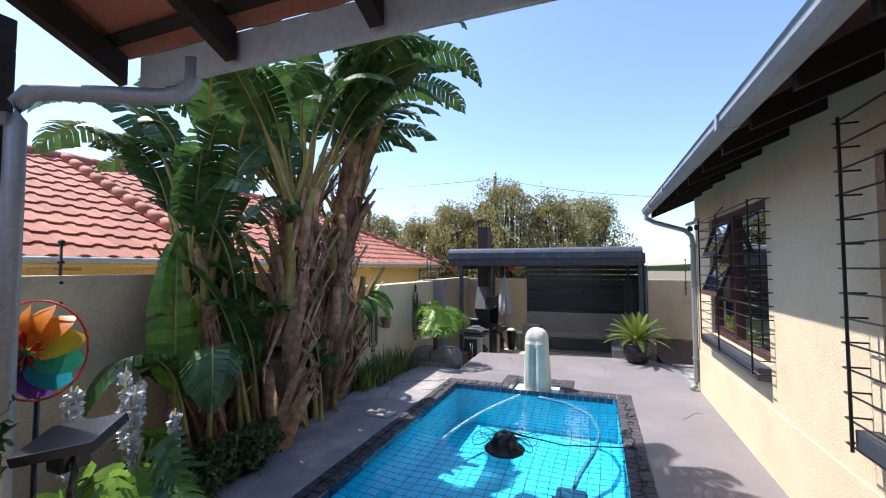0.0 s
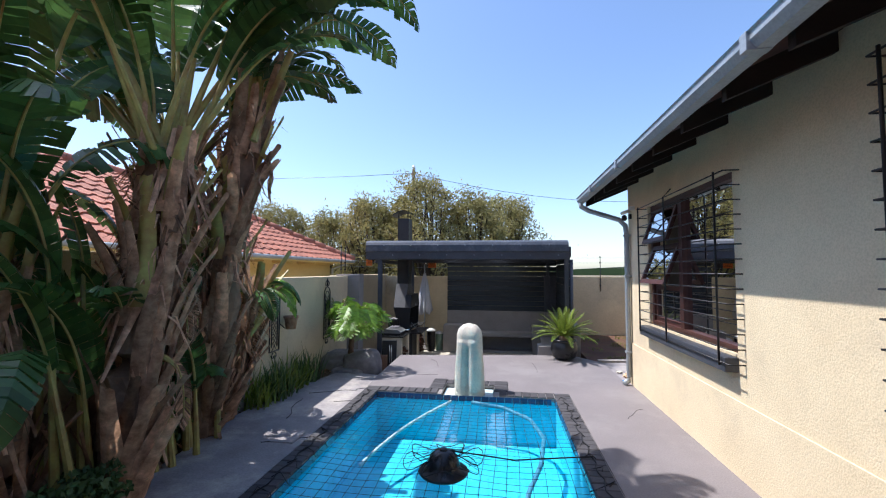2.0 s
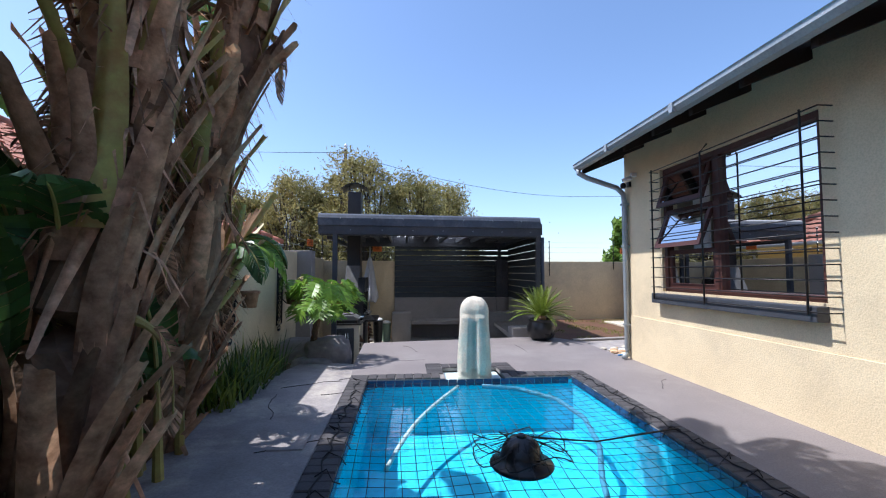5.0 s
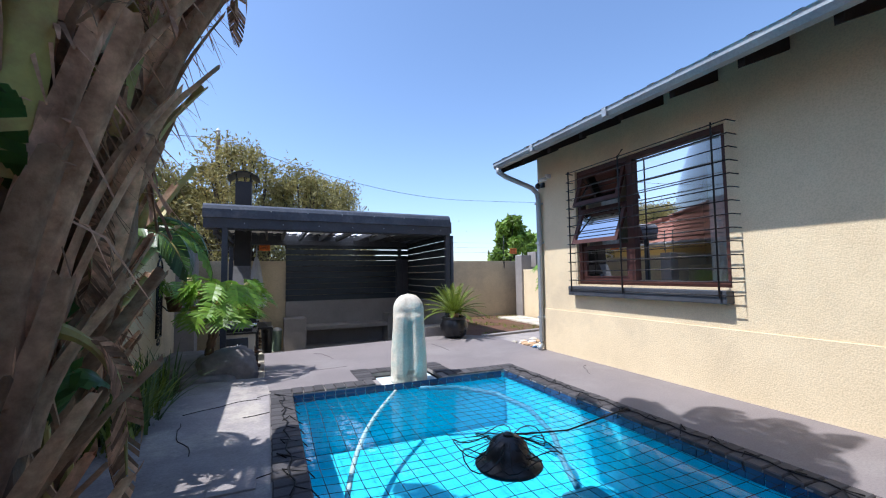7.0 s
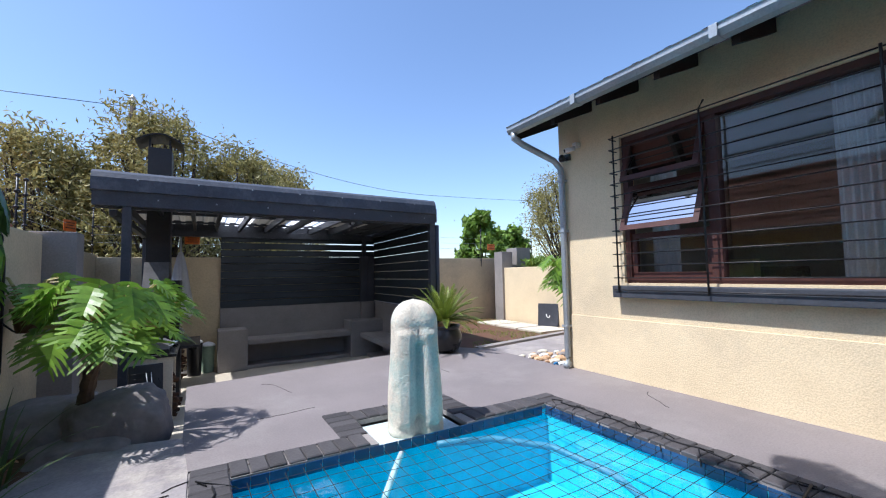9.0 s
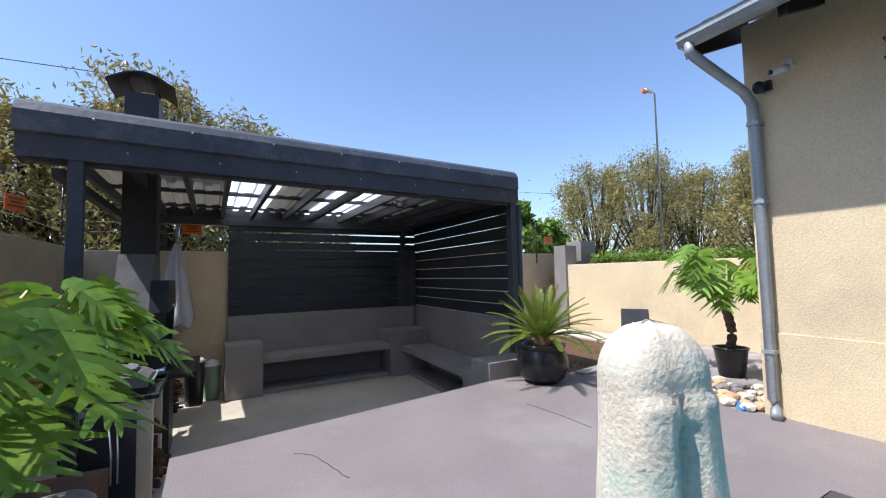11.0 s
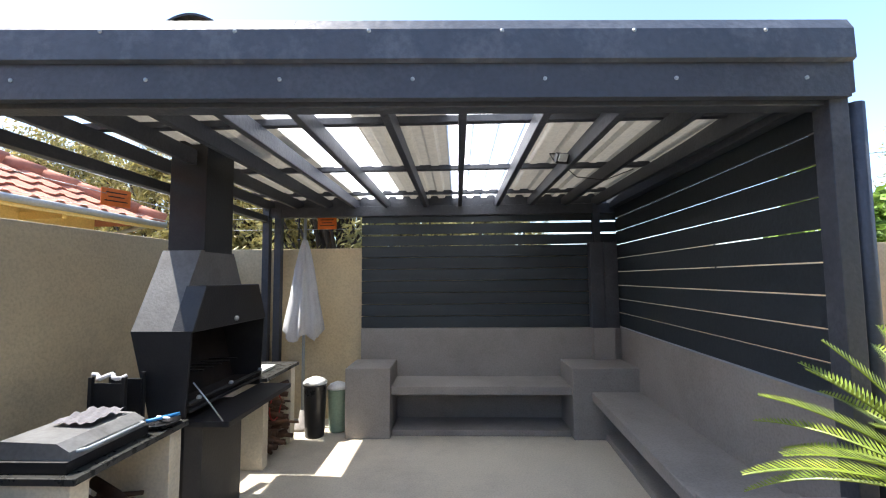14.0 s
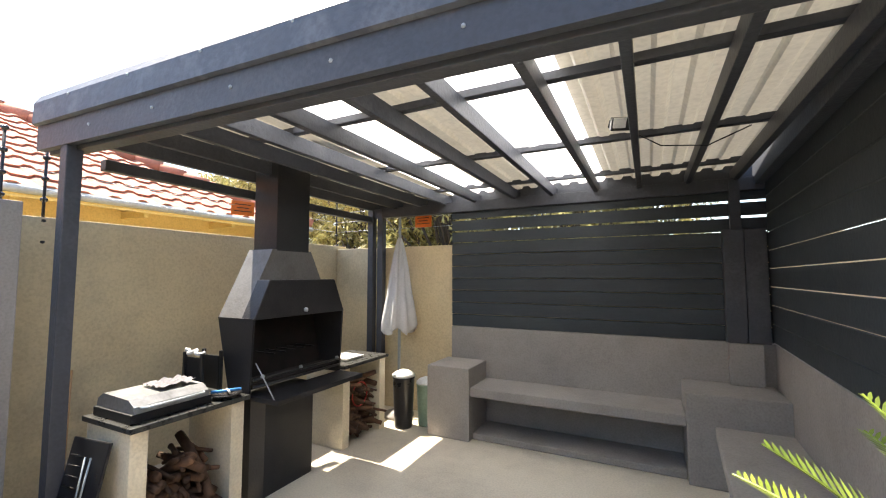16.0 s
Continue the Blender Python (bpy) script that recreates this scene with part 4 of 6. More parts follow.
hd = tagged(leaf_cloud("hedge", [((5.0 + 0.6 * k, 12.4 - 0.55 * k, 1.45), (0.5, 0.55, 0.22), 900) for k in range(8)], 0.09, LEAFG), "low green groundcover hedge behind the wall", "hedge", kind="stuff")
structure("planter_bank", add_box(bmesh.new(), (4.32, 6.5, -0.6), (9.5, 13.6, 1.22), 0.05), SOIL, "raised soil bank behind the side wall", "soil")


def rosette(name, at, n, length, width, mat, label, spread=1.1, seed=3, category="plant", tip=0.9):
    """Arching strap leaves from one crown."""
    rnd = random.Random(seed)
    V, F = [], []
    for k in range(n):
        a = k * 2.39996 + rnd.uniform(-0.25, 0.25)
        el = radians(rnd.uniform(35, 85) if spread > 1 else rnd.uniform(55, 88))
        L = length * rnd.uniform(0.65, 1.1)
        p = Vector(at) + Vector((rnd.uniform(-0.05, 0.05) * n / 20, rnd.uniform(-0.05, 0.05) * n / 20, 0))
        d = Vector((math.cos(a) * math.cos(el), math.sin(a) * math.cos(el), math.sin(el)))
        side = Vector((-math.sin(a), math.cos(a), 0))
        o, seg = len(V), 6
        for j in range(seg + 1):
            w = width * (1 - (j / seg) ** 2 * tip) * 0.5
            V += [p - side * w, p + side * w]
            p = p + d * (L / seg)
            d = (d + Vector((0, 0, -0.22 * spread))).normalized()
        F += [(o + 2 * j, o + 2 * j + 1, o + 2 * j + 3, o + 2 * j + 2) for j in range(seg)]
    return tagged(soup(name, V, F, mat, smooth=True), label, category, kind="stuff")


for i, (x, y, z) in enumerate(((5.2, 12.75, 1.25), (4.75, 12.5, 1.25))):
    rosette("bromeliad", (x, y, z), 34, 0.55, 0.05, LEAFC, "spiky yellow-green bromeliad on the planter bank", seed=30 + i)

# ---- strelitzia ----
def banana_leaf(parent, base, azim, elev, stalk, blade, width, droop=0.5, tear=0.35, seed=0, mat=None, name="leaf"):
    """A stalk that runs on as the midrib of a torn paddle leaf."""
    rnd = random.Random(seed)
    p = Vector(base)
    d = Vector((math.cos(azim) * math.cos(elev), math.sin(azim) * math.cos(elev), math.sin(elev)))
    pts, N = [p.copy()], 8
    for k in range(N):
        p = p + d * (stalk / N)
        d = (d + Vector((0, 0, -0.02 * droop))).normalized()
        pts.append(p.copy())
    bm = add_tube(bmesh.new(), pts, [0.035 - 0.019 * k / N for k in range(N + 1)], 7)
    M = 22
    mid = [(p.copy(), d.copy())]
    for k in range(M):
        p = p + d * (blade / M)
        d = (d + Vector((math.cos(azim) * 0.02, math.sin(azim) * 0.02, -0.085 * droop * (0.4 + k / M)))).normalized()
        mid.append((p.copy(), d.copy()))
    add_tube(bm, [m[0] for m in mid], [0.016 - 0.013 * k / M for k in range(M + 1)], 6)
    nstalk = len(bm.faces)
    roll = rnd.uniform(-0.5, 0.5)
    for sgn in (-1, 1):
        hang = rnd.uniform(0.05, 0.5)
        group = 0.0
        for k in range(M):
            if rnd.random() < tear:
                group = rnd.uniform(-0.25, 0.35)
            (a, da), (b, db) = mid[k], mid[k + 1]
            f0, f1 = k / M, (k + 1) / M
            w0, w1 = (width * 0.5 * max(0.05, math.sin(math.pi * min(1, 0.06 + f * 0.97)) ** 0.55) for f in (f0, f1))
            side = da.cross(Vector((0, 0, 1)))
            side = side.normalized() if side.length > 0.1 else Vector((-math.sin(azim), math.cos(azim), 0))
            nrm = side.cross(da).normalized()
            side = (side * math.cos(roll) + nrm * math.sin(roll)) * sgn
            down = Vector((0, 0, -1))
            gap = 0.86 if rnd.random() < tear else 1.0
            e0 = a + side * w0 * 0.55 + da * 0.04 + nrm * 0.03 + down * hang * w0 * 0.2 + down * group * w0 * 0.3
            e1 = b + side * w1 * 0.55 + db * 0.04 + nrm * 0.03 + down * hang * w1 * 0.2 + down * group * w1 * 0.3
            t0 = a + side * w0 + da * 0.10 + down * (hang + group) * w0 * 0.9
            t1 = a.lerp(b, gap) + side * w1 + da * 0.10 + down * (hang + group) * w1 * 0.9
            q = [bm.verts.new(v) for v in (a, b, e0.lerp(e1, gap), e0, t0, t1)]
            bm.faces.new((q[0], q[1], q[2], q[3]))
            bm.faces.new((q[3], q[2], q[5], q[4]))
    bm.faces.ensure_lookup_table()
    for k in range(nstalk, len(bm.faces)):
        bm.faces[k].material_index = 1
    return part(name, bm, [STALK, mat or LEAFD], parent)


def strelitzia(at, lean, nleaf, label, seed, radius=0.15, fan=0.0, low=42, reach=1.0):
    rnd = random.Random(seed)
    s = thing("strelitzia", at, label, "strelitzia", "giant strelitzias")
    base, top = Vector(at), Vector(at) + Vector(lean)
    N = 16
    line = [base.lerp(top, k / N) + Vector((0.04 * math.sin(k * 0.9 + seed), 0.04 * math.cos(k * 0.7 + seed), 0)) for k in range(N + 1)]
    bm = bmesh.new()
    add_tube(bm, line, [radius * (1.15 - 0.25 * k / N) * (1 + 0.10 * (k % 2)) for k in range(N + 1)], 12)
    part("trunk", bm, TRUNKM, s, "brown ringed trunk")
    # dry sheaths: ribbons that cling and peel off
    for k in range(110):
        f = (k + rnd.random()) / 110
        a = rnd.uniform(0, math.tau)
        p = base.lerp(top, f)
        o = Vector((math.cos(a), math.sin(a), 0))
        q = Vector((-o.y, o.x, 0))
        boot = rnd.random() < 0.6
        L = rnd.uniform(0.45, 1.0) if boot else rnd.uniform(0.3, 0.8)
        w = rnd.uniform(0.05, 0.095) if boot else rnd.uniform(0.018, 0.045)
        up = 1 if boot or rnd.random() < 0.5 else -1
        peel = rnd.uniform(0.04, 0.34) if up > 0 else rnd.uniform(0.08, 0.3)
        axis = (top - base).normalized() * up
        bm = bmesh.new()
        rows = []
        for j in range(7):
            u = j / 6
            c = p + o * (radius * 1.02 + peel * u ** 2.0) + axis * L * (u - 0.35) + q * 0.05 * math.sin(2.2 * u + k)
            ww = (w * (1 - 0.55 * u) if boot else w * (1 - 0.8 * u)) + 0.005
            cup = 0.55 * ww
            rows.append([bm.verts.new(c + q * ww * v + o * cup * (1 - v * v) + axis * (0.05 * rnd.random() if j == 6 else 0)) for v in (-1, -0.5, 0, 0.5, 1)])
        for r0, r1 in zip(rows, rows[1:]):
            for v in range(4):
                bm.faces.new((r0[v], r0[v + 1], r1[v + 1], r1[v]))
        green = f > 0.55 and boot and rnd.random() < 0.4
        part("sheath", bm, STALK if green else HUSK, s, smooth=True)
    # withered leaves hanging against the trunk
    for k in range(int(6 * min(1.0, lean[2] / 2.5)) if nleaf else 0):
        f = rnd.uniform(0.35, 0.98)
        a = rnd.uniform(0, math.tau)
        c = base.lerp(top, f) + Vector((math.cos(a), math.sin(a), 0)) * radius
        banana_leaf(s, c, a, radians(rnd.uniform(-25, 20)), rnd.uniform(0.05, 0.12), rnd.uniform(0.3, 0.5), rnd.uniform(0.10, 0.2), 4.5, 0.9, seed * 70 + k, HUSK, "withered_leaf")
    # ragged fibres under the crown
    V, F = [], []
    for k in range(260):
        f = rnd.uniform(0.5, 1.0)
        a = rnd.uniform(0, math.tau)
        p = base.lerp(top, f) + Vector((math.cos(a), math.sin(a), 0)) * radius
        e = p + Vector((math.cos(a) * rnd.uniform(0.08, 0.28), math.sin(a) * rnd.uniform(0.08, 0.28), rnd.uniform(-0.32, 0.12)))
        m = p.lerp(e, 0.5) + Vector((0, 0, 0.07))
        q = Vector((-math.sin(a), math.cos(a), 0.3)) * rnd.uniform(0.004, 0.012)
        n = len(V)
        V += [p - q, p + q, m - q, m + q, e - q * 0.3, e + q * 0.3]
        F += [(n, n + 1, n + 3, n + 2), (n + 2, n + 3, n + 5, n + 4)]
    soup("dry_fibre", V, F, HUSK, s, "ragged dry brown fibre")["kind"] = "stuff"
    for k in range(nleaf):
        a = fan + (k % 2) * math.pi + rnd.uniform(-1.15, 1.15)
        el = radians(rnd.uniform(low, 85))
        b = top + Vector((rnd.uniform(-0.1, 0.1), rnd.uniform(-0.1, 0.1), rnd.uniform(-0.5, 0.1)))
        banana_leaf(s, b, a, el, rnd.uniform(0.7, 1.5) * reach, rnd.uniform(1.1, 1.7) * reach, rnd.uniform(0.42, 0.62), rnd.uniform(0.5, 1.4), rnd.uniform(0.3, 0.7), seed * 100 + k)
    return s


S2 = strelitzia((-4.32, 5.05, -0.06), (0.90, -0.60, 3.45), 8, "tall strelitzia with shaggy brown trunk leaning over the path", 2, 0.13, 1.9, 66, 0.85)
for k, (az, el, st, bl, dr) in enumerate(((0.35, 72, 0.75, 1.6, 1.9), (0.05, 77, 0.9, 1.5, 1.7), (0.75, 66, 0.6, 1.4, 1.5), (-0.25, 82, 1.0, 1.45, 1.3), (1.0, 80, 0.9, 1.3, 1.6))):
    banana_leaf(S2, (-3.42, 4.48, 3.5), az, radians(el), st * 1.05, bl * 1.12, 0.46, dr, 0.85, 900 + k)
S1 = strelitzia((-4.03, 3.78, -0.06), (0.28, 0.08, 2.75), 20, "strelitzia clump with green stalks and dry sheaths", 5, 0.17, 2.6, 54)
S3 = strelitzia((-4.40, 3.25, -0.06), (-0.02, -0.15, 1.9), 10, "low strelitzia clump with broad torn leaves by the wall", 8, 0.13, 3.4, 68, 0.85)
for k, (az, el, st, bl, dr) in enumerate(((3.75, 74, 1.4, 1.5, 1.6), (3.3, 74, 1.5, 1.5, 1.2), (3.0, 66, 1.4, 1.6, 1.4), (3.55, 64, 1.4, 1.3, 1.4), (5.6, 76, 1.4, 1.5, 1.5), (0.2, 78, 1.5, 1.4, 1.4))):
    banana_leaf(S3, (-4.40, 3.15, 1.85), az, radians(el), st, bl, 0.5, dr, 0.4, 930 + k)
S4 = strelitzia((-4.38, 4.3, -0.06), (0.25, 0.0, 2.9), 15, "strelitzia stem with torn leaves close to the wall", 11, 0.13, 1.4, 54)
S5 = strelitzia((-4.34, 5.42, -0.06), (0.28, 0.12, 1.5), 0, "short young strelitzia with a ringed leaning trunk", 17, 0.065, 1.4)
for k in range(9):
    banana_leaf(S5, (-4.08, 5.54, 1.38), k * 2.4, radians(48 + 4 * (k % 5)), 0.12, 0.62, 0.22, 1.8, 0.5, 960 + k, LEAFL if k % 3 == 0 else LEAFD)
# young shoots with large leaves rising from the ground
shoots = random.Random(77)
for k in range(26):
    x, y = shoots.uniform(-4.5, -3.95), shoots.uniform(3.3, 5.0)
    banana_leaf(S3 if y < 3.2 else S4, (x, y, -0.03), shoots.uniform(2.0, 5.4), radians(shoots.uniform(79, 88)), shoots.uniform(0.5, 1.9), shoots.uniform(0.8, 1.25), shoots.uniform(0.3, 0.44),
                shoots.uniform(0.3, 1.2), 0.3, 400 + k, LEAFD)
for k, (x, y, az, el, st, bl, dr, m) in enumerate(((-4.22, 2.70, 2.53, 89, 0.85, 1.5, 0.1, LEAFL), (-4.3, 2.8, 2.3, 88, 1.2, 1.3, 0.15, LEAFL), (-4.12, 3.0, 5.6, 84, 0.9, 1.15, 3.2, LEAFD), (-4.2, 2.9, 4.6, 82, 0.8, 1.2, 2.6, LEAFD),
                                            (-4.22, 4.5, 0.9, 87, 0.4, 0.8, 2.2, LEAFD))):
    banana_leaf(S3 if y < 3.2 else S4, (x, y, -0.03), az, radians(el), st, bl, 0.5, dr, 0.25, 450 + k, m)

# ---- beds: shrubs and strap plants ----
tagged(leaf_cloud("shrub", [((-3.80 - 0.1 * (k % 2), 2.2 + 0.25 * k, 0.18), (0.28, 0.28, 0.26), 900) for k in range(6)], 0.055, LEAFS, slim=0.7), "dense dark green groundcover shrub under the strelitzias", "shrub")
tagged(leaf_cloud("shrub", [((-4.4, 4.6 + 0.3 * k, 0.15), (0.25, 0.25, 0.22), 500) for k in range(4)], 0.06, LEAFS, slim=0.6), "low dark shrub against the garden wall", "shrub")
for i, (x, y) in enumerate(((-4.25, 6.05), (-4.2, 6.4), (-4.25, 6.85), (-4.22, 7.3))):
    rosette("agapanthus", (x, y, -0.05), 90, 0.62, 0.028, LEAFS if i % 2 else LEAFC, "clump of strap-leaved plants in the wall bed", 0.95, 40 + i, tip=0.95)


# ---- pool edge, net and pool things ----
def net():
    """Safety net of ten-centimetre squares, sagging a little towards the middle."""
    V, F = [], []
    w = 0.0026
    bx, by = -1.56, 4.74

    def z(x, y):
        d = math.hypot(x - bx, y - by)
        e = min(x - PX0, PX1 - x, y - PY0, PY1 - y)
        return -0.035 - 0.03 * min(1, e / 0.5) + 0.13 * math.exp(-(d / 0.22) ** 2) + 0.004 * math.sin(x * 9 + y * 7)

    def wob(x, y):
        return x + 0.012 * math.sin(y * 3.1 + x * 2), y + 0.012 * math.sin(x * 2.7 + y * 1.3)

    def strand(p):
        for (xa, ya), (xb, yb) in zip(p, p[1:]):
            a, b = Vector((xa, ya, z(xa, ya))), Vector((xb, yb, z(xb, yb)))
            d = (b - a).normalized()
            s = Vector((-d.y, d.x, 0)).normalized() * w
            u = Vector((0, 0, w))
            n = len(V)
            V.extend([a + s, a + u, a - s, b + s, b + u, b - s])
            F.extend([(n, n + 1, n + 4, n + 3), (n + 1, n + 2, n + 5, n + 4), (n + 2, n, n + 3, n + 5)])
    x = PX0 - 0.02
    while x < PX1 + 0.02:
        strand([wob(x, PY0 - 0.05 + 0.1 * k) for k in range(int((PY1 - PY0 + 0.1) / 0.1) + 1)])
        x += 0.112
    y = PY0
    while y < PY1 + 0.02:
        strand([wob(PX0 - 0.05 + 0.1 * k, y) for k in range(int((PX1 - PX0 + 0.1) / 0.1) + 2)])
        y += 0.112
    n = thing("pool_net", (-1.5, 4.5, -0.05), "black cord safety net stretched over the pool", "pool net")
    soup("mesh", V, F, NETM, n)
    for k in range(18):
        y = PY0 + 0.2 + 0.26 * k
        for x, s in ((PX0 - 0.12, -1), (PX1 + 0.13, 1)):
            tube("tie", [(x, y, 0.012), (x + 0.06 * math.sin(k), y + 0.08, 0.02), (x - s * 0.12, y + 0.05 * math.cos(k * 2), 0.0), (x - s * 0.16, y, -0.04)], 0.0045, NETM, n, sides=5)
    tube("edge_rope", [(PX1 + 0.10 + 0.02 * math.sin(k * 1.9), PY0 + 0.1 * k, 0.012) for k in range(47)], 0.006, NETM, n, sides=5)
    tube("edge_rope", [(PX0 - 0.10 + 0.02 * math.sin(k * 1.7), PY0 + 0.1 * k, 0.012) for k in range(47)], 0.006, NETM, n, sides=5)
    tube("centre_cord", [(PX1 + 0.12, 5.02, 0.02), (-0.9, 4.92, -0.02), (bx, by + 0.05, 0.09)], 0.007, NETM, n, sides=5)
    # net gathered in loops round the float
    for k in range(6):
        a = k * math.tau / 6 + 0.4
        cx, cy, r = bx + 0.25 * math.cos(a), by + 0.23 * math.sin(a) + 0.03, 0.13
        tube("loop", [(cx + r * math.cos(t) * 1.05, cy + r * math.sin(t), 0.02 + 0.04 * math.sin(t * 2 + k)) for t in np.linspace(0, math.tau, 15)], 0.0045, NETM, n, sides=5)
        for t in np.linspace(0.3, 6, 6):
            tube("cord", [(bx, by, 0.12), (cx + r * math.cos(t), cy + r * math.sin(t), 0.02)], 0.0025, NETM, n, sides=4)


net()
buoy = thing("pool_float", (-1.56, 4.74, -0.09), "black plastic dome float under the pool net", "float")
part("dome", add_lathe(bmesh.new(), (-1.56, 4.74, -0.10), [(0.22, 0), (0.235, 0.02), (0.225, 0.035), (0.16, 0.05), (0.15, 0.10), (0.125, 0.16), (0.08, 0.20), (0.03, 0.215)], 28), BLACKP, buoy, smooth=True)
part("rim_ring", add_lathe(bmesh.new(), (-1.56, 4.74, 0.112), [(0.03, 0), (0.04, 0.006), (0.03, 0.014), (0.012, 0.02)], 16), BLACKP, buoy, smooth=True)

HOSEM = material("pool_hose_plastic", (0.10, 0.30, 0.42), (0.07, 0.24, 0.36), 6, 0.5, 0.2, 60)
hose = thing("pool_cleaner", (-0.85, 4.75, -0.68), "grey-blue pool cleaner with a curved hose under water", "pool cleaner")
pts = [(-1.45, 6.85, -0.10), (-1.0, 6.75, -0.12), (-0.65, 6.45, -0.16), (-0.52, 6.0, -0.22), (-0.6, 5.5, -0.30), (-0.75, 5.15, -0.42), (-0.82, 4.9, -0.5)]
fine = []
for (a, b) in zip(pts, pts[1:]):
    fine += [Vector(a).lerp(Vector(b), k / 6) for k in range(6)]
tube("hose", fine, [0.024 + 0.004 * (k % 2) for k in range(len(fine))], HOSEM, hose)
box("body", (-1.0, 4.62, -0.65), (-0.66, 4.92, -0.47), HOSEM, hose, bevel=0.05)
box("skirt", (-1.06, 4.56, -0.678), (-0.60, 4.98, -0.63), BLACKP, hose, bevel=0.02)
hose2 = tagged(tube("return_hose", [Vector((-1.75, 6.85, -0.10)).lerp(Vector((-2.55, 5.3, -0.35)), k / 10) + Vector((-0.10 * math.sin(k / 10 * 3), 0.05 * math.sin(k / 10 * 3), 0)) for k in range(11)], 0.022, WHITEM),
               "pale pool hose curving below the water", "hose")
WETCONC = material("white_marbelite", (0.60, 0.72, 0.72), (0.5, 0.62, 0.63), 5, 0.6, 0.1, 40)
ped = tagged(box("pedestal", (-1.89, 6.905, -0.5), (-1.15, 7.43, -0.065), WETCONC, bevel=0.01), "pale submerged ledge under the fountain statue", "ledge")


def statue():
    """Round-topped carved stone slab with two shallow lobes and a groove."""
    bm = bmesh.new()
    H, n, rows = 1.06, 48, 44
    rings = []
    for j in range(rows + 1):
        f = j / rows
        z = H * f
        k = 1.0 if f < 0.8 else math.sqrt(max(0.0, 1 - ((f - 0.8) / 0.2) ** 2))
        k = max(k, 0.02) * (0.94 + 0.06 * math.cos(f * 3) + 0.03 * math.sin(f * 7))
        ring = []
        for i in range(n):
            a = i * math.tau / n
            c, s = math.cos(a), math.sin(a)
            x = 0.215 * k * math.copysign(abs(c) ** 0.62, c)
            y = 0.155 * k * math.copysign(abs(s) ** 0.62, s)
            if s < -0.2:
                u = x / 0.2
                y += 0.06 * math.exp(-(u / 0.10) ** 2) * (1 if 0.1 < f < 0.68 else 0.25)
                cut = 0.70 + 0.07 * abs(math.sin(u * 3.0))
                if f < cut and f > 0.08 and abs(u) < 0.85:
                    y -= 0.024 if abs(u) > 0.14 else 0.0
                if abs(u) < 0.2 and f > 0.74:
                    y += 0.006 * math.sin(i * 9 + j * 7)
                if f < 0.12 and abs(u) < 0.28:
                    y += 0.05
            if f < 0.06:
                x, y = x * 1.03, y * 1.05
            ring.append(bm.verts.new((x, y, z)))
        rings.append(ring)
    for a, b in zip(rings, rings[1:]):
        for i in range(n):
            bm.faces.new((a[i], a[(i + 1) % n], b[(i + 1) % n], b[i]))
    bm.faces.new(rings[-1])
    bm.faces.new(rings[0][::-1])
    bmesh.ops.transform(bm, matrix=pose(-1.50, 7.12, -0.06, 0, 0, -14), verts=bm.verts[:])
    return tagged(part("statue", bm, STONE, smooth=True), "pale weathered carved stone fountain statue with green stains", "statue")


statue()


def boulder(at, size, seed, label):
    bm = bmesh.new()
    bmesh.ops.create_icosphere(bm, subdivisions=4, radius=1.0)
    for v in bm.verts:
        p = v.co.copy()
        d = 0.16 * noise.noise(p * 1.3 + Vector((seed, 0, 0))) + 0.09 * noise.noise(p * 3.1 + Vector((0, seed, 0))) + 0.03 * noise.noise(p * 8)
        p = Vector([math.copysign(abs(c) ** 0.72, c) for c in p]) * (1 + d)
        v.co = Vector((p.x * size[0], p.y * size[1], max(p.z, -0.75) * size[2])) + Vector(at)
    return tagged(part("boulder", bm, ROCKM, smooth=True), label, "boulder", "boulders by the deck")


boulder((-3.58, 8.30, 0.04), (0.36, 0.34, 0.27), 3.0, "pale grey rough boulder at the deck's edge")
boulder((-4.05, 8.55, 0.0), (0.42, 0.40, 0.24), 8.0, "dark grey boulder in the shaded bed")
boulder((-3.75, 8.0, -0.06), (0.30, 0.22, 0.12), 14.0, "low dark boulder beside the walkway")

# ---- potted cycad ----
def frond(parent, base, azim, elev, length, leaflet, droop, mat, seed, n=44):
    rnd = random.Random(seed)
    p = Vector(base)
    d = Vector((math.cos(azim) * math.cos(elev), math.sin(azim) * math.cos(elev), math.sin(elev)))
    bm = bmesh.new()
    path = [(p.copy(), d.copy())]
    for k in range(n):
        p = p + d * (length / n)
        d = (d + Vector((0, 0, -0.032 * droop))).normalized()
        path.append((p.copy(), d.copy()))
    add_tube(bm, [q[0] for q in path], [0.008 - 0.006 * k / n for k in range(n + 1)], 4, cap=False)
    for k in range(4, n):
        q, dd = path[k]
        side = dd.cross(Vector((0, 0, 1))).normalized()
        nn = side.cross(dd).normalized()
        L = leaflet * math.sin(math.pi * (0.12 + 0.84 * k / n)) ** 0.7
        for s in (-1, 1):
            tip = q + side * s * L * 0.78 + dd * L * 0.55 + nn * L * 0.22
            w = dd * 0.0042
            vs = [bm.verts.new(v) for v in (q - w, q + w, tip.lerp(q, 0.45) + w * 1.2, tip, tip.lerp(q, 0.45) - w * 1.2)]
            bm.faces.new(vs)
    return part("frond", bm, mat, parent)


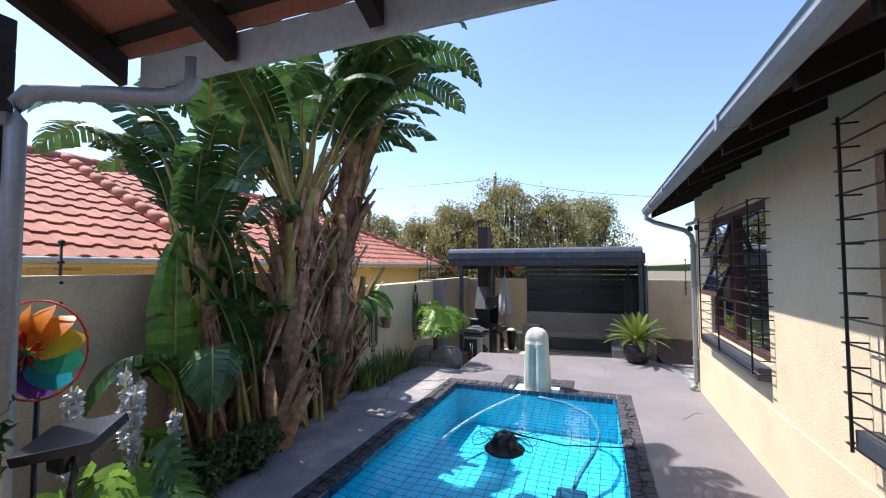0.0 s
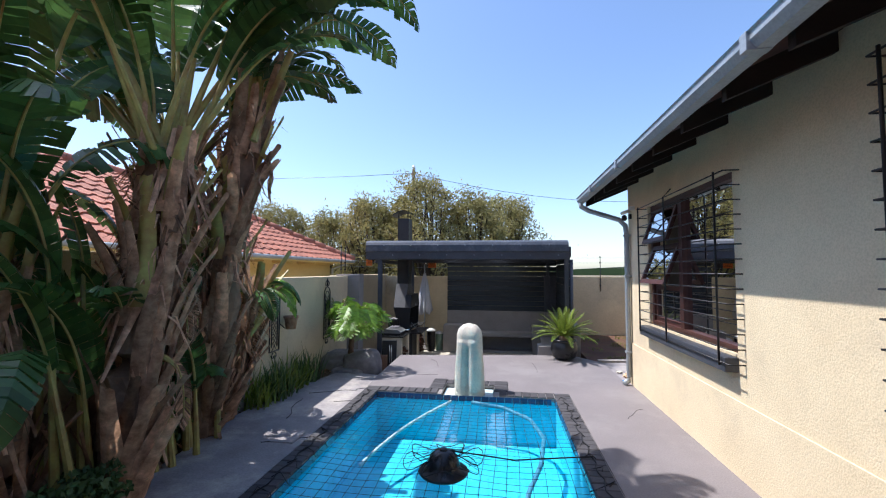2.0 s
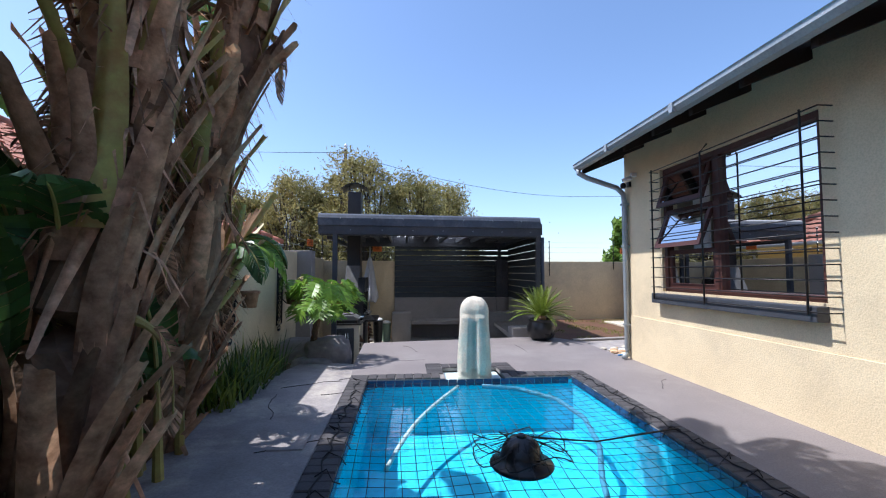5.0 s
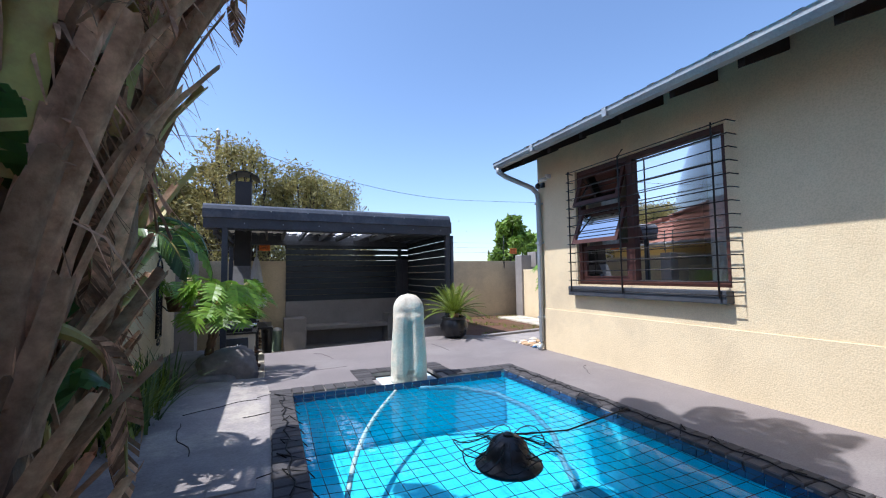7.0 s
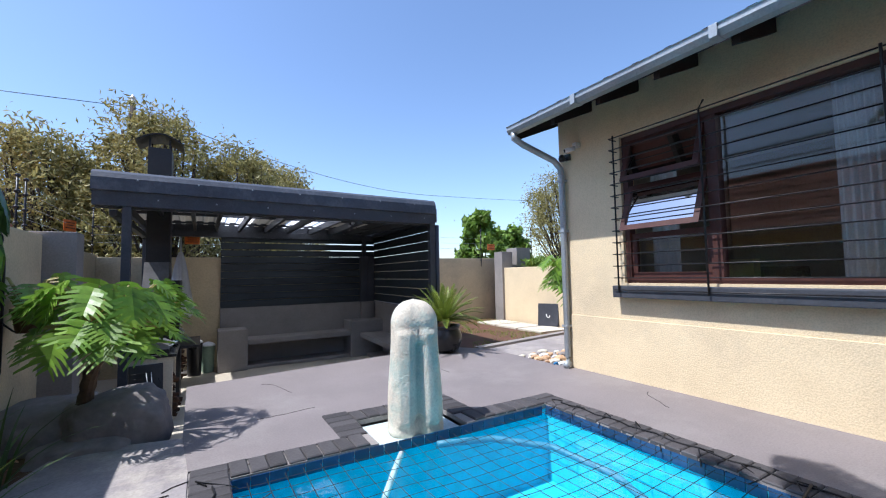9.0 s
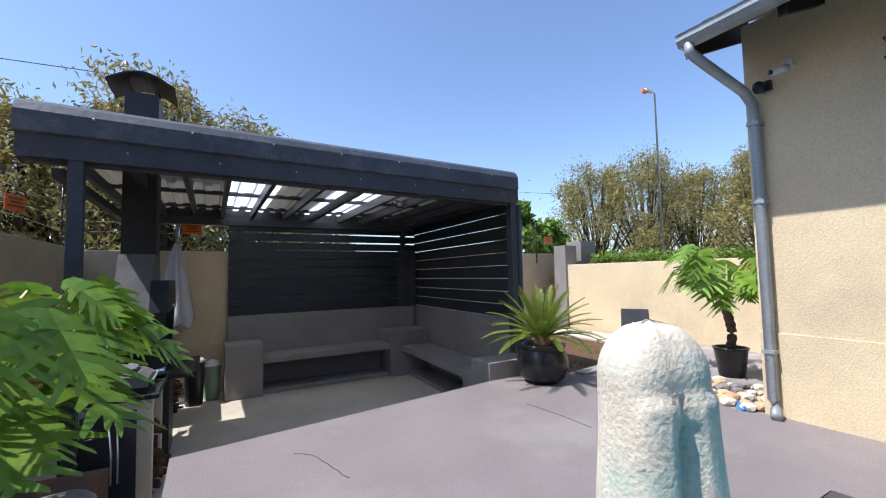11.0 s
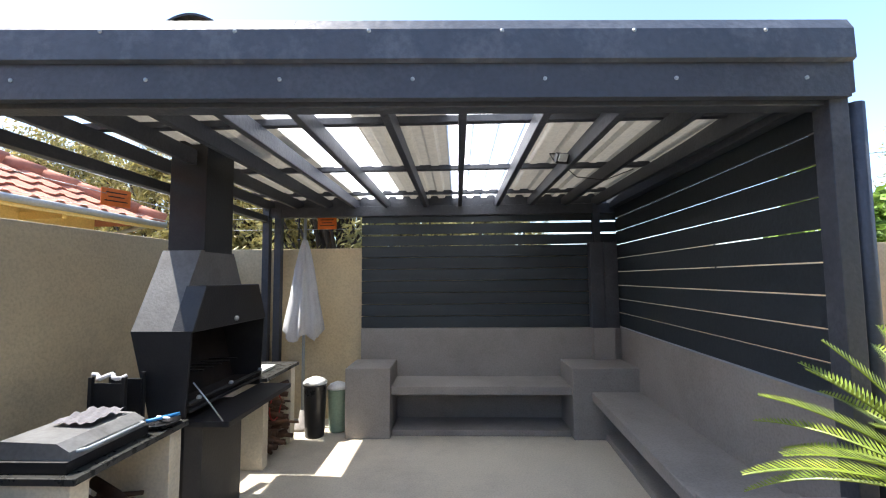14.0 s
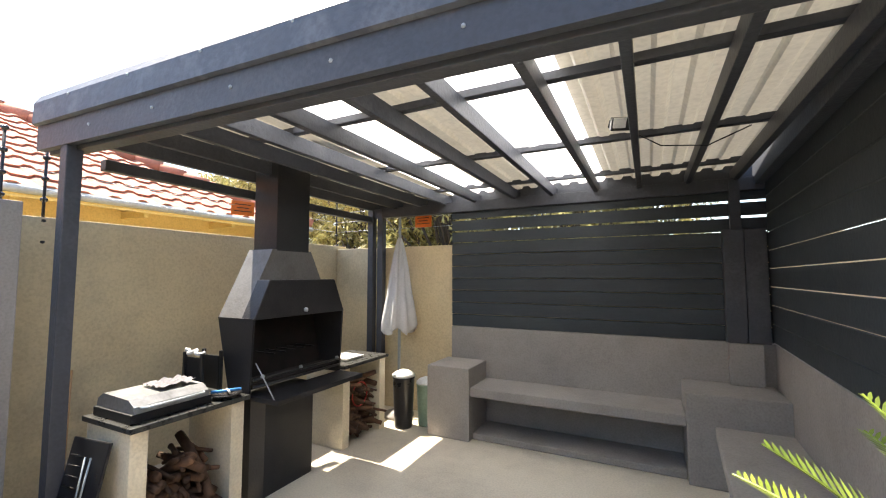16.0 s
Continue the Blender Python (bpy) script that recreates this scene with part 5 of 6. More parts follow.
CX, CY = 0.24, 9.60
pot = thing("plant_pot", (CX, CY, 0.0), "round black ribbed plastic pot holding a cycad", "plant pot")
PS = 1.02
prof = [(0.15, 0.0), (0.19, 0.03)] + [(0.20 + 0.065 * math.sin(math.pi * (0.1 + 0.75 * k / 16)) + 0.004 * (k % 2), 0.05 + 0.28 * k / 16) for k in range(17)] + [(0.225, 0.345), (0.245, 0.36), (0.245, 0.385), (0.215, 0.385), (0.20, 0.33)]
part("body", add_lathe(bmesh.new(), (CX, CY, 0), [(r * PS, z * 1.06) for r, z in prof], 36), BLACKP, pot, smooth=True)
part("soil", add_lathe(bmesh.new(), (CX, CY, 0.35), [(0.205, 0), (0.12, 0.02), (0.03, 0.03)], 20), SOIL, pot)
cyc = thing("cycad", (CX, CY, 0.35), "potted cycad with arching yellow-green fronds", "cycad")
part("crown", add_lathe(bmesh.new(), (CX, CY, 0.38), [(0.09, 0), (0.10, 0.04), (0.07, 0.09), (0.02, 0.11)], 14), HUSK, cyc, "red-brown scaly crown", True)
for k in range(46):
    f = k / 46
    frond(cyc, (CX + 0.03 * math.cos(k * 2.4), CY + 0.03 * math.sin(k * 2.4), 0.46), k * 2.39996, radians(14 + 66 * f), 0.68 - 0.06 * f, 0.085, 0.72 - 0.3 * f, LEAFC, 600 + k)

# ---- tree philodendron ----
def lobed_leaf(parent, base, tip_at, size, mat, seed):
    """A deeply cut leaf on its own stalk."""
    rnd = random.Random(seed)
    base, hub = Vector(base), Vector(tip_at)
    bm = bmesh.new()
    mid = base.lerp(hub, 0.55) + Vector((0, 0, 0.10))
    add_tube(bm, [base, mid, hub], [0.014, 0.011, 0.008], 6)
    ns = len(bm.faces)
    out = (hub - base)
    out.z = 0
    out = out.normalized() if out.length > 0.02 else Vector((1, 0, 0))
    down = radians(rnd.uniform(35, 80))
    fwd = out * math.cos(down) + Vector((0, 0, -math.sin(down)))
    side = out.cross(Vector((0, 0, 1)))
    side = (side + Vector((0, 0, rnd.uniform(-0.4, 0.4)))).normalized()
    nrm = side.cross(fwd).normalized()
    lobes = 7
    for s in (-1, 1):
        for k in range(lobes):
            f = k / lobes
            root = hub + fwd * size * (0.95 * f - 0.12)
            L = size * 0.70 * math.sin(math.pi * (0.22 + 0.72 * f)) * rnd.uniform(0.6, 1.25)
            ang = 0.35 + 0.75 * f - 0.3
            d = (side * s * math.cos(ang) + fwd * math.sin(ang)).normalized()
            e = root + d * L - nrm * L * 0.25 * -1 + Vector((0, 0, -0.22 * L))
            wv = fwd * size * 0.08
            m1 = root.lerp(e, 0.5) + Vector((0, 0, (0.05 + 0.05 * (k % 2)) * L))
            vs = [bm.verts.new(v) for v in (root - wv, root + wv, m1 + wv * 0.85, e + wv * 0.5, e - wv * 0.3, m1 - wv * 0.85)]
            bm.faces.new((vs[0], vs[1], vs[2], vs[5]))
            bm.faces.new((vs[5], vs[2], vs[3], vs[4]))
    bm.faces.ensure_lookup_table()
    for k in range(ns, len(bm.faces)):
        bm.faces[k].material_index = 1
    return part("leaf", bm, [STALK, mat], parent)


def philodendron(base, top, n, reach, size, label, seed):
    rnd = random.Random(seed)
    p = thing("philodendron", base, label, "philodendron", "philodendrons")
    b, t = Vector(base), Vector(top)
    if (t - b).length > 0.2:
        part("trunk", add_tube(bmesh.new(), [b.lerp(t, k / 14) + Vector((0.05 * math.sin(k * 0.35), 0, 0)) for k in range(15)], [0.045 + 0.009 * (k % 2) for k in range(15)], 10), material("scarred_trunk", (0.17, 0.11, 0.07), (0.06, 0.04, 0.03), 9, 0.9, 0.9, 25), p, "scarred brown trunk")
    for k in range(n):
        a = k * 2.39996 + rnd.uniform(-0.3, 0.3)
        r = reach * rnd.uniform(0.55, 1.1)
        lobed_leaf(p, t, t + Vector((r * math.cos(a), r * math.sin(a), rnd.uniform(0.25, 1.15) * reach * 1.05)), size * rnd.uniform(0.75, 1.15), LEAFL, seed * 50 + k)
    return p


philodendron((-4.0, 8.35, -0.05), (-3.62, 8.05, 0.66), 60, 0.42, 0.25, "tree philodendron with glossy cut leaves and scarred trunk", 4)
philodendron((2.35, 8.75, 0.25), (2.35, 8.75, 0.80), 28, 0.52, 0.36, "tall potted philodendron with cut leaves behind the house", 9)
ppot = thing("plant_pot", (2.35, 8.75, -0.06), "small dark pot with a leafy plant", "plant pot")
part("body", add_lathe(bmesh.new(), (2.35, 8.75, -0.06), [(0.13, 0), (0.17, 0.3), (0.185, 0.33), (0.16, 0.33), (0.15, 0.3)], 24), BLACKP, ppot, smooth=True)

# ---- iron trellises with pots ----
def trellis(y, z0, z1, label, potted):
    t = thing("wall_trellis", (-4.40, y, z0), label, "trellis", "iron wall trellises")
    x, w = -4.385, 0.13
    arch = [(x, y + w * math.cos(a), z1 - 0.28 + w * math.sin(a)) for a in np.linspace(0, math.pi, 13)]
    tube("frame", [(x, y + w, z0)] + arch + [(x, y - w, z0), (x, y + w, z0)], 0.011, STEELB, t, sides=6)
    tube("inner_frame", [(x, y + w * 0.6, z0 + 0.06)] + [(x, y + w * 0.6 * math.cos(a), z1 - 0.31 + w * 0.6 * math.sin(a)) for a in np.linspace(0, math.pi, 9)] + [(x, y - w * 0.6, z0 + 0.06)], 0.008, STEELB, t, sides=5)
    h = z1 - 0.3 - z0
    for k in range(-4, 16):
        for s in (-1, 1):
            za, zb = z0 + k * 0.075, z0 + k * 0.075 + 0.16
            if za >= z0 and zb <= z1 - 0.24:
                tube("lattice", [(x, y - s * w * 0.6, za), (x, y + s * w * 0.6, zb)], 0.005, STEELB, t, sides=4)
    for s in (-1, 1):
        tube("scroll", [(x, y + s * (0.03 + 0.05 * math.sin(a)), z1 - 0.13 + 0.045 * (1 - math.cos(a))) for a in np.linspace(0, 4.2, 12)], 0.008, STEELB, t, sides=5)
        tube("scroll", [(x, y + s * (0.02 + 0.04 * math.sin(a)), z0 - 0.02 - 0.04 * (1 - math.cos(a))) for a in np.linspace(0, 4.5, 12)], 0.008, STEELB, t, sides=5)
    tube("finial", [(x, y, z1 - 0.16), (x, y, z1 - 0.02), (x, y, z1 + 0.03)], [0.008, 0.018, 0.003], STEELB, t, sides=8)
    py, pzz = y + 0.26, z0 + 0.30
    tube("bracket", [(x, y + 0.12, pzz + 0.1), (x + 0.05, y + 0.2, pzz + 0.02), (x + 0.08, py, pzz)], 0.008, STEELB, t, sides=5)
    pt = thing("wall_pot", (x + 0.12, py, pzz), "small weathered brown pot hung on a trellis bracket", "plant pot", "trellis pots")
    part("body", add_lathe(bmesh.new(), (x + 0.12, py, pzz), [(0.075, 0), (0.10, 0.16), (0.115, 0.17), (0.115, 0.20), (0.095, 0.20), (0.085, 0.16)], 20), HUSK, pt, smooth=True)
    if potted:
        philodendron((x + 0.12, py, pzz + 0.17), (x + 0.12, py, pzz + 0.18), 11, 0.26, 0.22, "small cut-leaf philodendron in a wall pot", 13)


trellis(6.63, 0.58, 1.62, "black wrought-iron arched trellis on the garden wall", False)
trellis(8.5, 0.48, 1.62, "black wrought-iron trellis holding a potted plant", True)


# ---- things in the lapa ----
def gas_grill():
    g = thing("gas_grill", (-3.6, 10.5, 0.27), "grey portable gas grill with a cloth on its lid", "grill")
    box("tray", (-3.82, 10.26, 0.272), (-3.36, 10.80, 0.33), STEELB, g)
    bm = bmesh.new()
    add_prism(bm, [(-3.82, 0.33), (-3.36, 0.33), (-3.37, 0.37), (-3.44, 0.41), (-3.74, 0.42), (-3.81, 0.38)], "y", 10.28, 10.78)
    part("lid", bm, GRILLM, g, "brushed grey lid")
    tube("handle", [(-3.37, 10.32, 0.36), (-3.33, 10.34, 0.365), (-3.33, 10.72, 0.365), (-3.37, 10.74, 0.36)], 0.01, GUTTER, g, sides=6)


gas_grill()
bm = bmesh.new()
bmesh.ops.create_grid(bm, x_segments=14, y_segments=14, size=1)
for v in bm.verts:
    v.co = Vector((-3.58 + v.co.x * 0.11, 10.62 + v.co.y * 0.13, 0.432 + 0.016 * abs(math.sin(v.co.x * 5 + v.co.y * 3)) + 0.008 * math.sin(v.co.y * 9)))
tagged(part("cloth", bm, DARKCLOTH, smooth=True), "crumpled dark grey cloth lying on the grill", "cloth")
basket = thing("log_holder", (-3.68, 10.93, 0.27), "black metal caddy with a white rope", "caddy")
for x, y in ((-3.80, 10.86), (-3.58, 10.86), (-3.80, 11.02), (-3.58, 11.02)):
    box("upright", (x - 0.012, y - 0.012, 0.27), (x + 0.012, y + 0.012, 0.60), STEELB, basket, bevel=0.002)
box("panel", (-3.80, 10.87, 0.29), (-3.58, 10.88, 0.56), STEELB, basket)
box("panel", (-3.80, 11.0, 0.29), (-3.58, 11.01, 0.56), STEELB, basket)
tube("rope", [(-3.80 + 0.02 * k, 10.86 + 0.02 * math.sin(k * 1.3), 0.605 + 0.012 * math.cos(k)) for k in range(12)], 0.014, CLOTH, basket, "thick white rope", 7)
tray = thing("dish", (-3.38, 10.93, 0.27), "small blue and black dish with utensils", "dish")
BLUEP = material("blue_plastic", (0.05, 0.25, 0.55), (0.04, 0.2, 0.45), 6, 0.4, 0.05, 40)
part("bowl", add_lathe(bmesh.new(), (-3.38, 10.93, 0.27), [(0.07, 0), (0.11, 0.03), (0.115, 0.035), (0.06, 0.02)], 20), BLACKP, tray, smooth=True)
tube("utensil", [(-3.46, 10.86, 0.315), (-3.30, 11.0, 0.33)], 0.012, BLUEP, tray, "blue handled utensil", 7)
tube("utensil", [(-3.44, 10.98, 0.315), (-3.30, 10.90, 0.33)], 0.009, WHITEM, tray, "pale utensil", 7)
book = tagged(box("booklet", (-3.7, 12.4, 0.274), (-3.42, 12.72, 0.30), WHITEM, bevel=0.004), "flat white booklet on the counter", "booklet")

rl = random.Random(5)
def logs(y0, y1, z1, n, label):
    pile = thing("firewood_pile", (-3.5, (y0 + y1) / 2, FL), label, "firewood", "firewood piles")
    for k in range(n):
        y = rl.uniform(y0 + 0.06, y1 - 0.06)
        z = FL + 0.05 + (z1 - FL) * (k / n) * rl.uniform(0.75, 1.0)
        L = rl.uniform(0.12, 0.22)
        r = rl.uniform(0.012, 0.038)
        a, t = rl.uniform(-0.6, 0.6), rl.uniform(-0.5, 0.5)
        d = Vector((math.cos(a), math.sin(a), t)).normalized() * L
        c = Vector((rl.uniform(-3.58, -3.42), y, z))
        tube("log", [c - d, c + Vector((0, 0, 0.01)), c + d], [r, r * 1.08, r * 0.85], WOODLOG, pile, sides=7)


logs(10.36, 10.93, -0.10, 95, "pile of split brown firewood under the counter")
logs(12.36, 12.9, 0.02, 90, "stack of firewood logs under the far counter")
hh = tagged(tube("red_hose", [(-3.34, 12.55 + 0.13 * math.cos(t), -0.1 + 0.13 * math.sin(t)) for t in np.linspace(0, 9, 24)], 0.008, material("red_rubber", (0.5, 0.04, 0.03), None, 6, 0.5, 0.05, 40), sides=6),
            "coiled thin red hose on the firewood", "hose")
gr = thing("braai_grid", (-3.6, 10.05, FL), "black folding braai grid leaning against the counter", "grid")
m = Matrix.Translation((-3.56, 10.00, FL)) @ Euler((radians(-13), 0, radians(8))).to_matrix().to_4x4()
bm = bmesh.new()
add_box(bm, (-0.17, -0.02, 0.0), (0.17, 0.0, 0.80), 0.01)
bmesh.ops.transform(bm, matrix=m, verts=bm.verts[:])
part("plate", bm, BLACKP, gr)
for k in range(2):
    tube("handle", [m @ Vector((0.02 + 0.04 * k, -0.03, 0.3)), m @ Vector((0.02 + 0.04 * k, -0.035, 0.52)), m @ Vector((0.0 + 0.05 * k, -0.03, 0.70))], 0.006, GUTTER, gr, "bright steel handle", 6)
for k in range(8):
    tube("wire", [m @ Vector((-0.14, -0.025, 0.28 + 0.06 * k)), m @ Vector((-0.03, -0.025, 0.28 + 0.06 * k))], 0.004, STEELB, gr, sides=5)
tagged(tube("broom_stick", [(-4.3, 10.3, FL), (-4.62, 10.45, 0.45)], 0.012, material("pale_wood", (0.45, 0.26, 0.12), None, 8, 0.6, 0.2, 40), sides=8), "wooden stick leaning on the garden wall", "stick")


def bin_(at, r, h, mat, lid, label, cloth=False):
    b = thing("bin", at, label, "bin", "bins by the braai")
    part("body", add_lathe(bmesh.new(), at, [(r * 0.82, 0), (r * 0.86, 0.02), (r, h), (r * 1.05, h + 0.01), (r * 1.05, h + 0.03), (r * 0.95, h + 0.03)], 24), mat, b, smooth=True)
    part("lid", add_lathe(bmesh.new(), (at[0], at[1], at[2] + h + 0.03), [(r * 1.06, 0), (r * 1.06, 0.02), (r * 0.8, 0.05), (r * 0.3, 0.075), (0.02, 0.08)], 24), lid, b, smooth=True)


bin_((-3.12, 13.12, FL), 0.13, 0.57, BLACKP, WHITEM, "black round bin with a pale domed lid")
bin_((-2.90, 13.30, FL), 0.12, 0.47, GREENP, WHITEM, "sage green bin with a pale lid")


def umbrella(at, label):
    u = thing("patio_umbrella", at, label, "umbrella")
    x, y, z = at
    tube("pole", [(x, y, z), (x, y, 2.0)], 0.019, GUTTER, u, "steel pole")
    bm = bmesh.new()
    n, rings = 32, []
    for f, r in ((0, 0.025), (0.08, 0.05), (0.3, 0.095), (0.6, 0.14), (0.85, 0.19), (0.96, 0.20), (1.0, 0.17)):
        zz = 1.72 - 1.22 * f
        rings.append([bm.verts.new((x + r * (1 + 0.28 * math.sin(8 * a)) * math.cos(a), y + r * (1 + 0.28 * math.sin(8 * a)) * math.sin(a), zz + (0.05 * math.sin(4 * a) if f > 0.9 else 0))) for a in (k * math.tau / n for k in range(n))])
    for a, b in zip(rings, rings[1:]):
        for k in range(n):
            bm.faces.new((a[k], a[(k + 1) % n], b[(k + 1) % n], b[k]))
    part("canopy", bm, CLOTH, u, "folded pale grey canopy", True)
    part("foot", add_lathe(bmesh.new(), (x, y, z), [(0.2, 0), (0.2, 0.04), (0.05, 0.07), (0.03, 0.2)], 20), PLINTH, u, smooth=True)


umbrella((-3.38, 13.42, FL), "closed pale grey patio umbrella in the corner")
fl = thing("floodlight", (-0.55, 11.7, 2.3), "small black floodlight clamped under the roof", "floodlight")
box("housing", (-0.61, 11.62, 2.17), (-0.49, 11.67, 2.25), BLACKP, fl, turn=Euler((radians(35), 0, radians(20))).to_matrix().to_4x4())
box("lens", (-0.59, 11.60, 2.17), (-0.51, 11.612, 2.235), WHITEM, fl, "pale lamp glass", 0.004, turn=Euler((radians(35), 0, radians(20))).to_matrix().to_4x4())
tube("bracket", [(-0.62, 11.65, 2.2), (-0.62, 11.78, 2.29), (-0.48, 11.78, 2.29), (-0.48, 11.65, 2.2)], 0.006, BLACKP, fl, sides=6)
tube("cable", [(-0.5, 11.9, 2.24), (-0.3, 12.1, 2.16), (0.0, 12.2, 2.15), (0.25, 12.15, 2.24)], 0.005, BLACKP, fl, sides=5)


# ---- electric fence, signs, wires and far poles ----
def fence_post(x, y, z0, z1, label):
    p = thing("fence_post", (x, y, z0), label, "fence post", "electric fence posts")
    tube("rod", [(x, y, z0), (x, y, z1)], 0.011, STEELB, p, sides=7)
    for k in range(6):
        z = z0 + 0.18 + (z1 - z0 - 0.2) * k / 5
        part("insulator", add_lathe(bmesh.new(), (x, y, z), [(0.012, -0.02), (0.026, -0.008), (0.026, 0.008), (0.012, 0.02)], 8), BLACKP, p)


for x, y, z0 in ((-4.72, 10.25, 1.3), (-4.72, 10.0, 1.3), (-4.76, 13.75, 1.5), (-3.6, 13.78, 1.4), (1.9, 13.68, 1.2), (3.9, 13.68, 1.4), (-4.72, 2.05, 1.2), (5.2, 13.0, 1.4)):
    fence_post(x, y, z0, z0 + 1.05, "black electric-fence post with insulators on the wall")
for z in (1.9, 2.05, 2.2):
    tagged(tube("fence_wire", [(-4.73, 10.1, z), (-4.76, 13.75, z), (-3.6, 13.78, z), (1.9, 13.72, z), (3.9, 13.72, z)], 0.0025, GUTTER, sides=4), "thin electric-fence wire above the wall", "wire", "fence wires")


def sign(x, y, z, turn, label):
    g = thing("warning_sign", (x, y, z), label, "sign", "orange warning signs")
    m = pose(x, y, z, 0, 0, turn)
    bm = add_box(bmesh.new(), (-0.13, -0.004, -0.085), (0.13, 0.004, 0.085), 0.003)
    bmesh.ops.transform(bm, matrix=m, verts=bm.verts[:])
    part("plate", bm, ORANGE, g)
    for k, w in enumerate((0.09, 0.07, 0.10)):
        bm = add_box(bmesh.new(), (-w, -0.007, 0.04 - 0.04 * k), (w, -0.0045, 0.05 - 0.04 * k))
        bmesh.ops.transform(bm, matrix=m, verts=bm.verts[:])
        part("text_bar", bm, BLACKP, g)


sign(-4.72, 12.05, 2.02, 90 - 20, "orange warning sign on the electric fence")
sign(-3.2, 13.74, 1.98, 0, "orange warning sign on the fence wires")
sign(4.2, 13.6, 1.95, 0, "orange warning sign on the back wall fence")
pole = thing("utility_pole", (-4.75, 18.0, -0.12), "wooden utility pole with a white insulator", "utility pole")
tube("shaft", [(-4.75, 18.0, -0.12), (-4.75, 18.0, 6.1)], [0.09, 0.07], BARK, pole)
part("insulator", add_lathe(bmesh.new(), (-4.75, 18.0, 6.1), [(0.05, 0), (0.09, 0.05), (0.05, 0.1), (0.08, 0.16), (0.03, 0.25)], 12), WHITEM, pole)
sl = thing("street_lamp", (18.8, 20.0, -0.12), "tall grey street lamp with an orange-tinted head", "street lamp")
tube("shaft", [(18.8, 20.0, -0.12), (18.8, 20.0, 11.1), (18.55, 20.05, 11.3)], [0.08, 0.045, 0.04], GUTTER, sl)
box("head", (18.0, 19.95, 11.12), (18.6, 20.15, 11.30), WHITEM, sl, bevel=0.04)
box("lens", (17.75, 19.97, 11.0), (18.12, 20.13, 11.20), ORANGE, sl, "amber lamp lens", 0.04)
for a, b in (((-30, 21, 8.0), (-4.75, 18.0, 6.0)), ((-4.75, 18.0, 6.0), (8.0, 24.0, 5.6)), ((8, 24, 5.6), (40, 26, 8.6))):
    a, b = Vector(a), Vector(b)
    tagged(tube("overhead_wire", [a.lerp(b, k / 10) - Vector((0, 0, 0.5 * (1 - (k / 5 - 1) ** 2))) for k in range(11)], 0.010, BLACKP, sides=5), "thin dark overhead power line", "wire", "overhead wires")

# ---- side yard ----
for k in range(3):
    tagged(box("paving_slab", (3.15 + 0.02 * k, 10.55 + 0.82 * k, -0.1), (3.98, 11.3 + 0.82 * k, -0.055), PALEP, bevel=0.008), "pale concrete paving slab on the lawn", "slab", "lawn slabs")
ss = thing("slate_sign", (3.9, 11.2, -0.05), "dark slate with a pale swirl leaning on the wall", "slate")
m = pose(3.93, 11.15, -0.05, 0, 10, 90)
bm = add_box(bmesh.new(), (-0.24, -0.015, 0), (0.24, 0.015, 0.52), 0.004)
bmesh.ops.transform(bm, matrix=pose(3.95, 11.15, -0.055, -7, 0, -62), verts=bm.verts[:])
part("slab", bm, CHARC, ss)
mm = pose(3.95, 11.15, -0.055, -7, 0, -62)
tube("emblem", [mm @ Vector((0.02 + 0.09 * math.cos(t) * (1 - t / 8), -0.022, 0.24 + 0.10 * math.sin(t) * (1 - t / 8))) for t in np.linspace(2.6, 6.6, 12)], 0.012, WHITEM, ss, "pale painted swirl", 5)
gs = random.Random(3)
OCHRE = material("ochre_flagstone", (0.62, 0.42, 0.25), (0.48, 0.30, 0.17), 6, 0.85, 0.4, 30, vary=0.25)
V, F = [], []
for k in range(2600):
    x, y = gs.uniform(0.95, 4.0), gs.uniform(10.1, 13.5)
    if noise.noise(Vector((x * 0.9, y * 0.9, 0))) < 0.02:
        continue
    a, h = gs.uniform(0, math.tau), gs.uniform(0.03, 0.075)
    n = len(V)
    V += [(x - 0.006 * math.cos(a), y - 0.006 * math.sin(a), -0.09), (x + 0.006 * math.cos(a), y + 0.006 * math.sin(a), -0.09), (x + 0.03 * math.sin(a), y + 0.03 * math.cos(a), -0.09 + h)]
    F.append((n, n + 1, n + 2))
tagged(soup("grass", V, F, LEAFC), "sparse short lawn grass on red soil", "grass", kind="stuff")
for k in range(60):
    x, y, r = gs.uniform(1.1, 1.95), gs.uniform(7.98, 8.85), gs.uniform(0.035, 0.085)
    bm = bmesh.new()
    bmesh.ops.create_icosphere(bm, subdivisions=1, radius=r, matrix=Matrix.Translation((x, y, -0.06 + r * 0.4)) @ Matrix.Diagonal((1.25, 0.9, 0.5, 1)))
    tagged(part("pebble", bm, (OCHRE, PALEP, WHITEM, OCHRE, ROCKM)[k % 5], smooth=False), "pale broken garden stone beside the downpipe", "stone", "pebbles by the downpipe")
tagged(tube("garden_hose", [(0.93 + 0.05 * k + 0.04 * math.sin(k), 7.98 + 0.03 * k, 0.012 - 0.06 * (k > 1)) for k in range(9)], 0.014, BLUEP, sides=7), "short blue garden hose by the downpipe", "hose")
cam_ = thing("security_camera", (1.02, 7.62, 2.72), "small white security camera under the eave", "camera")
box("mount", (0.95, 7.50, 2.74), (1.028, 7.56, 2.80), WHITEM, cam_)
tube("barrel", [(0.96, 7.53, 2.73), (0.86, 7.60, 2.70)], 0.028, WHITEM, cam_)
tube("lens", [(0.86, 7.60, 2.70), (0.85, 7.607, 2.697)], 0.02, BLACKP, cam_)
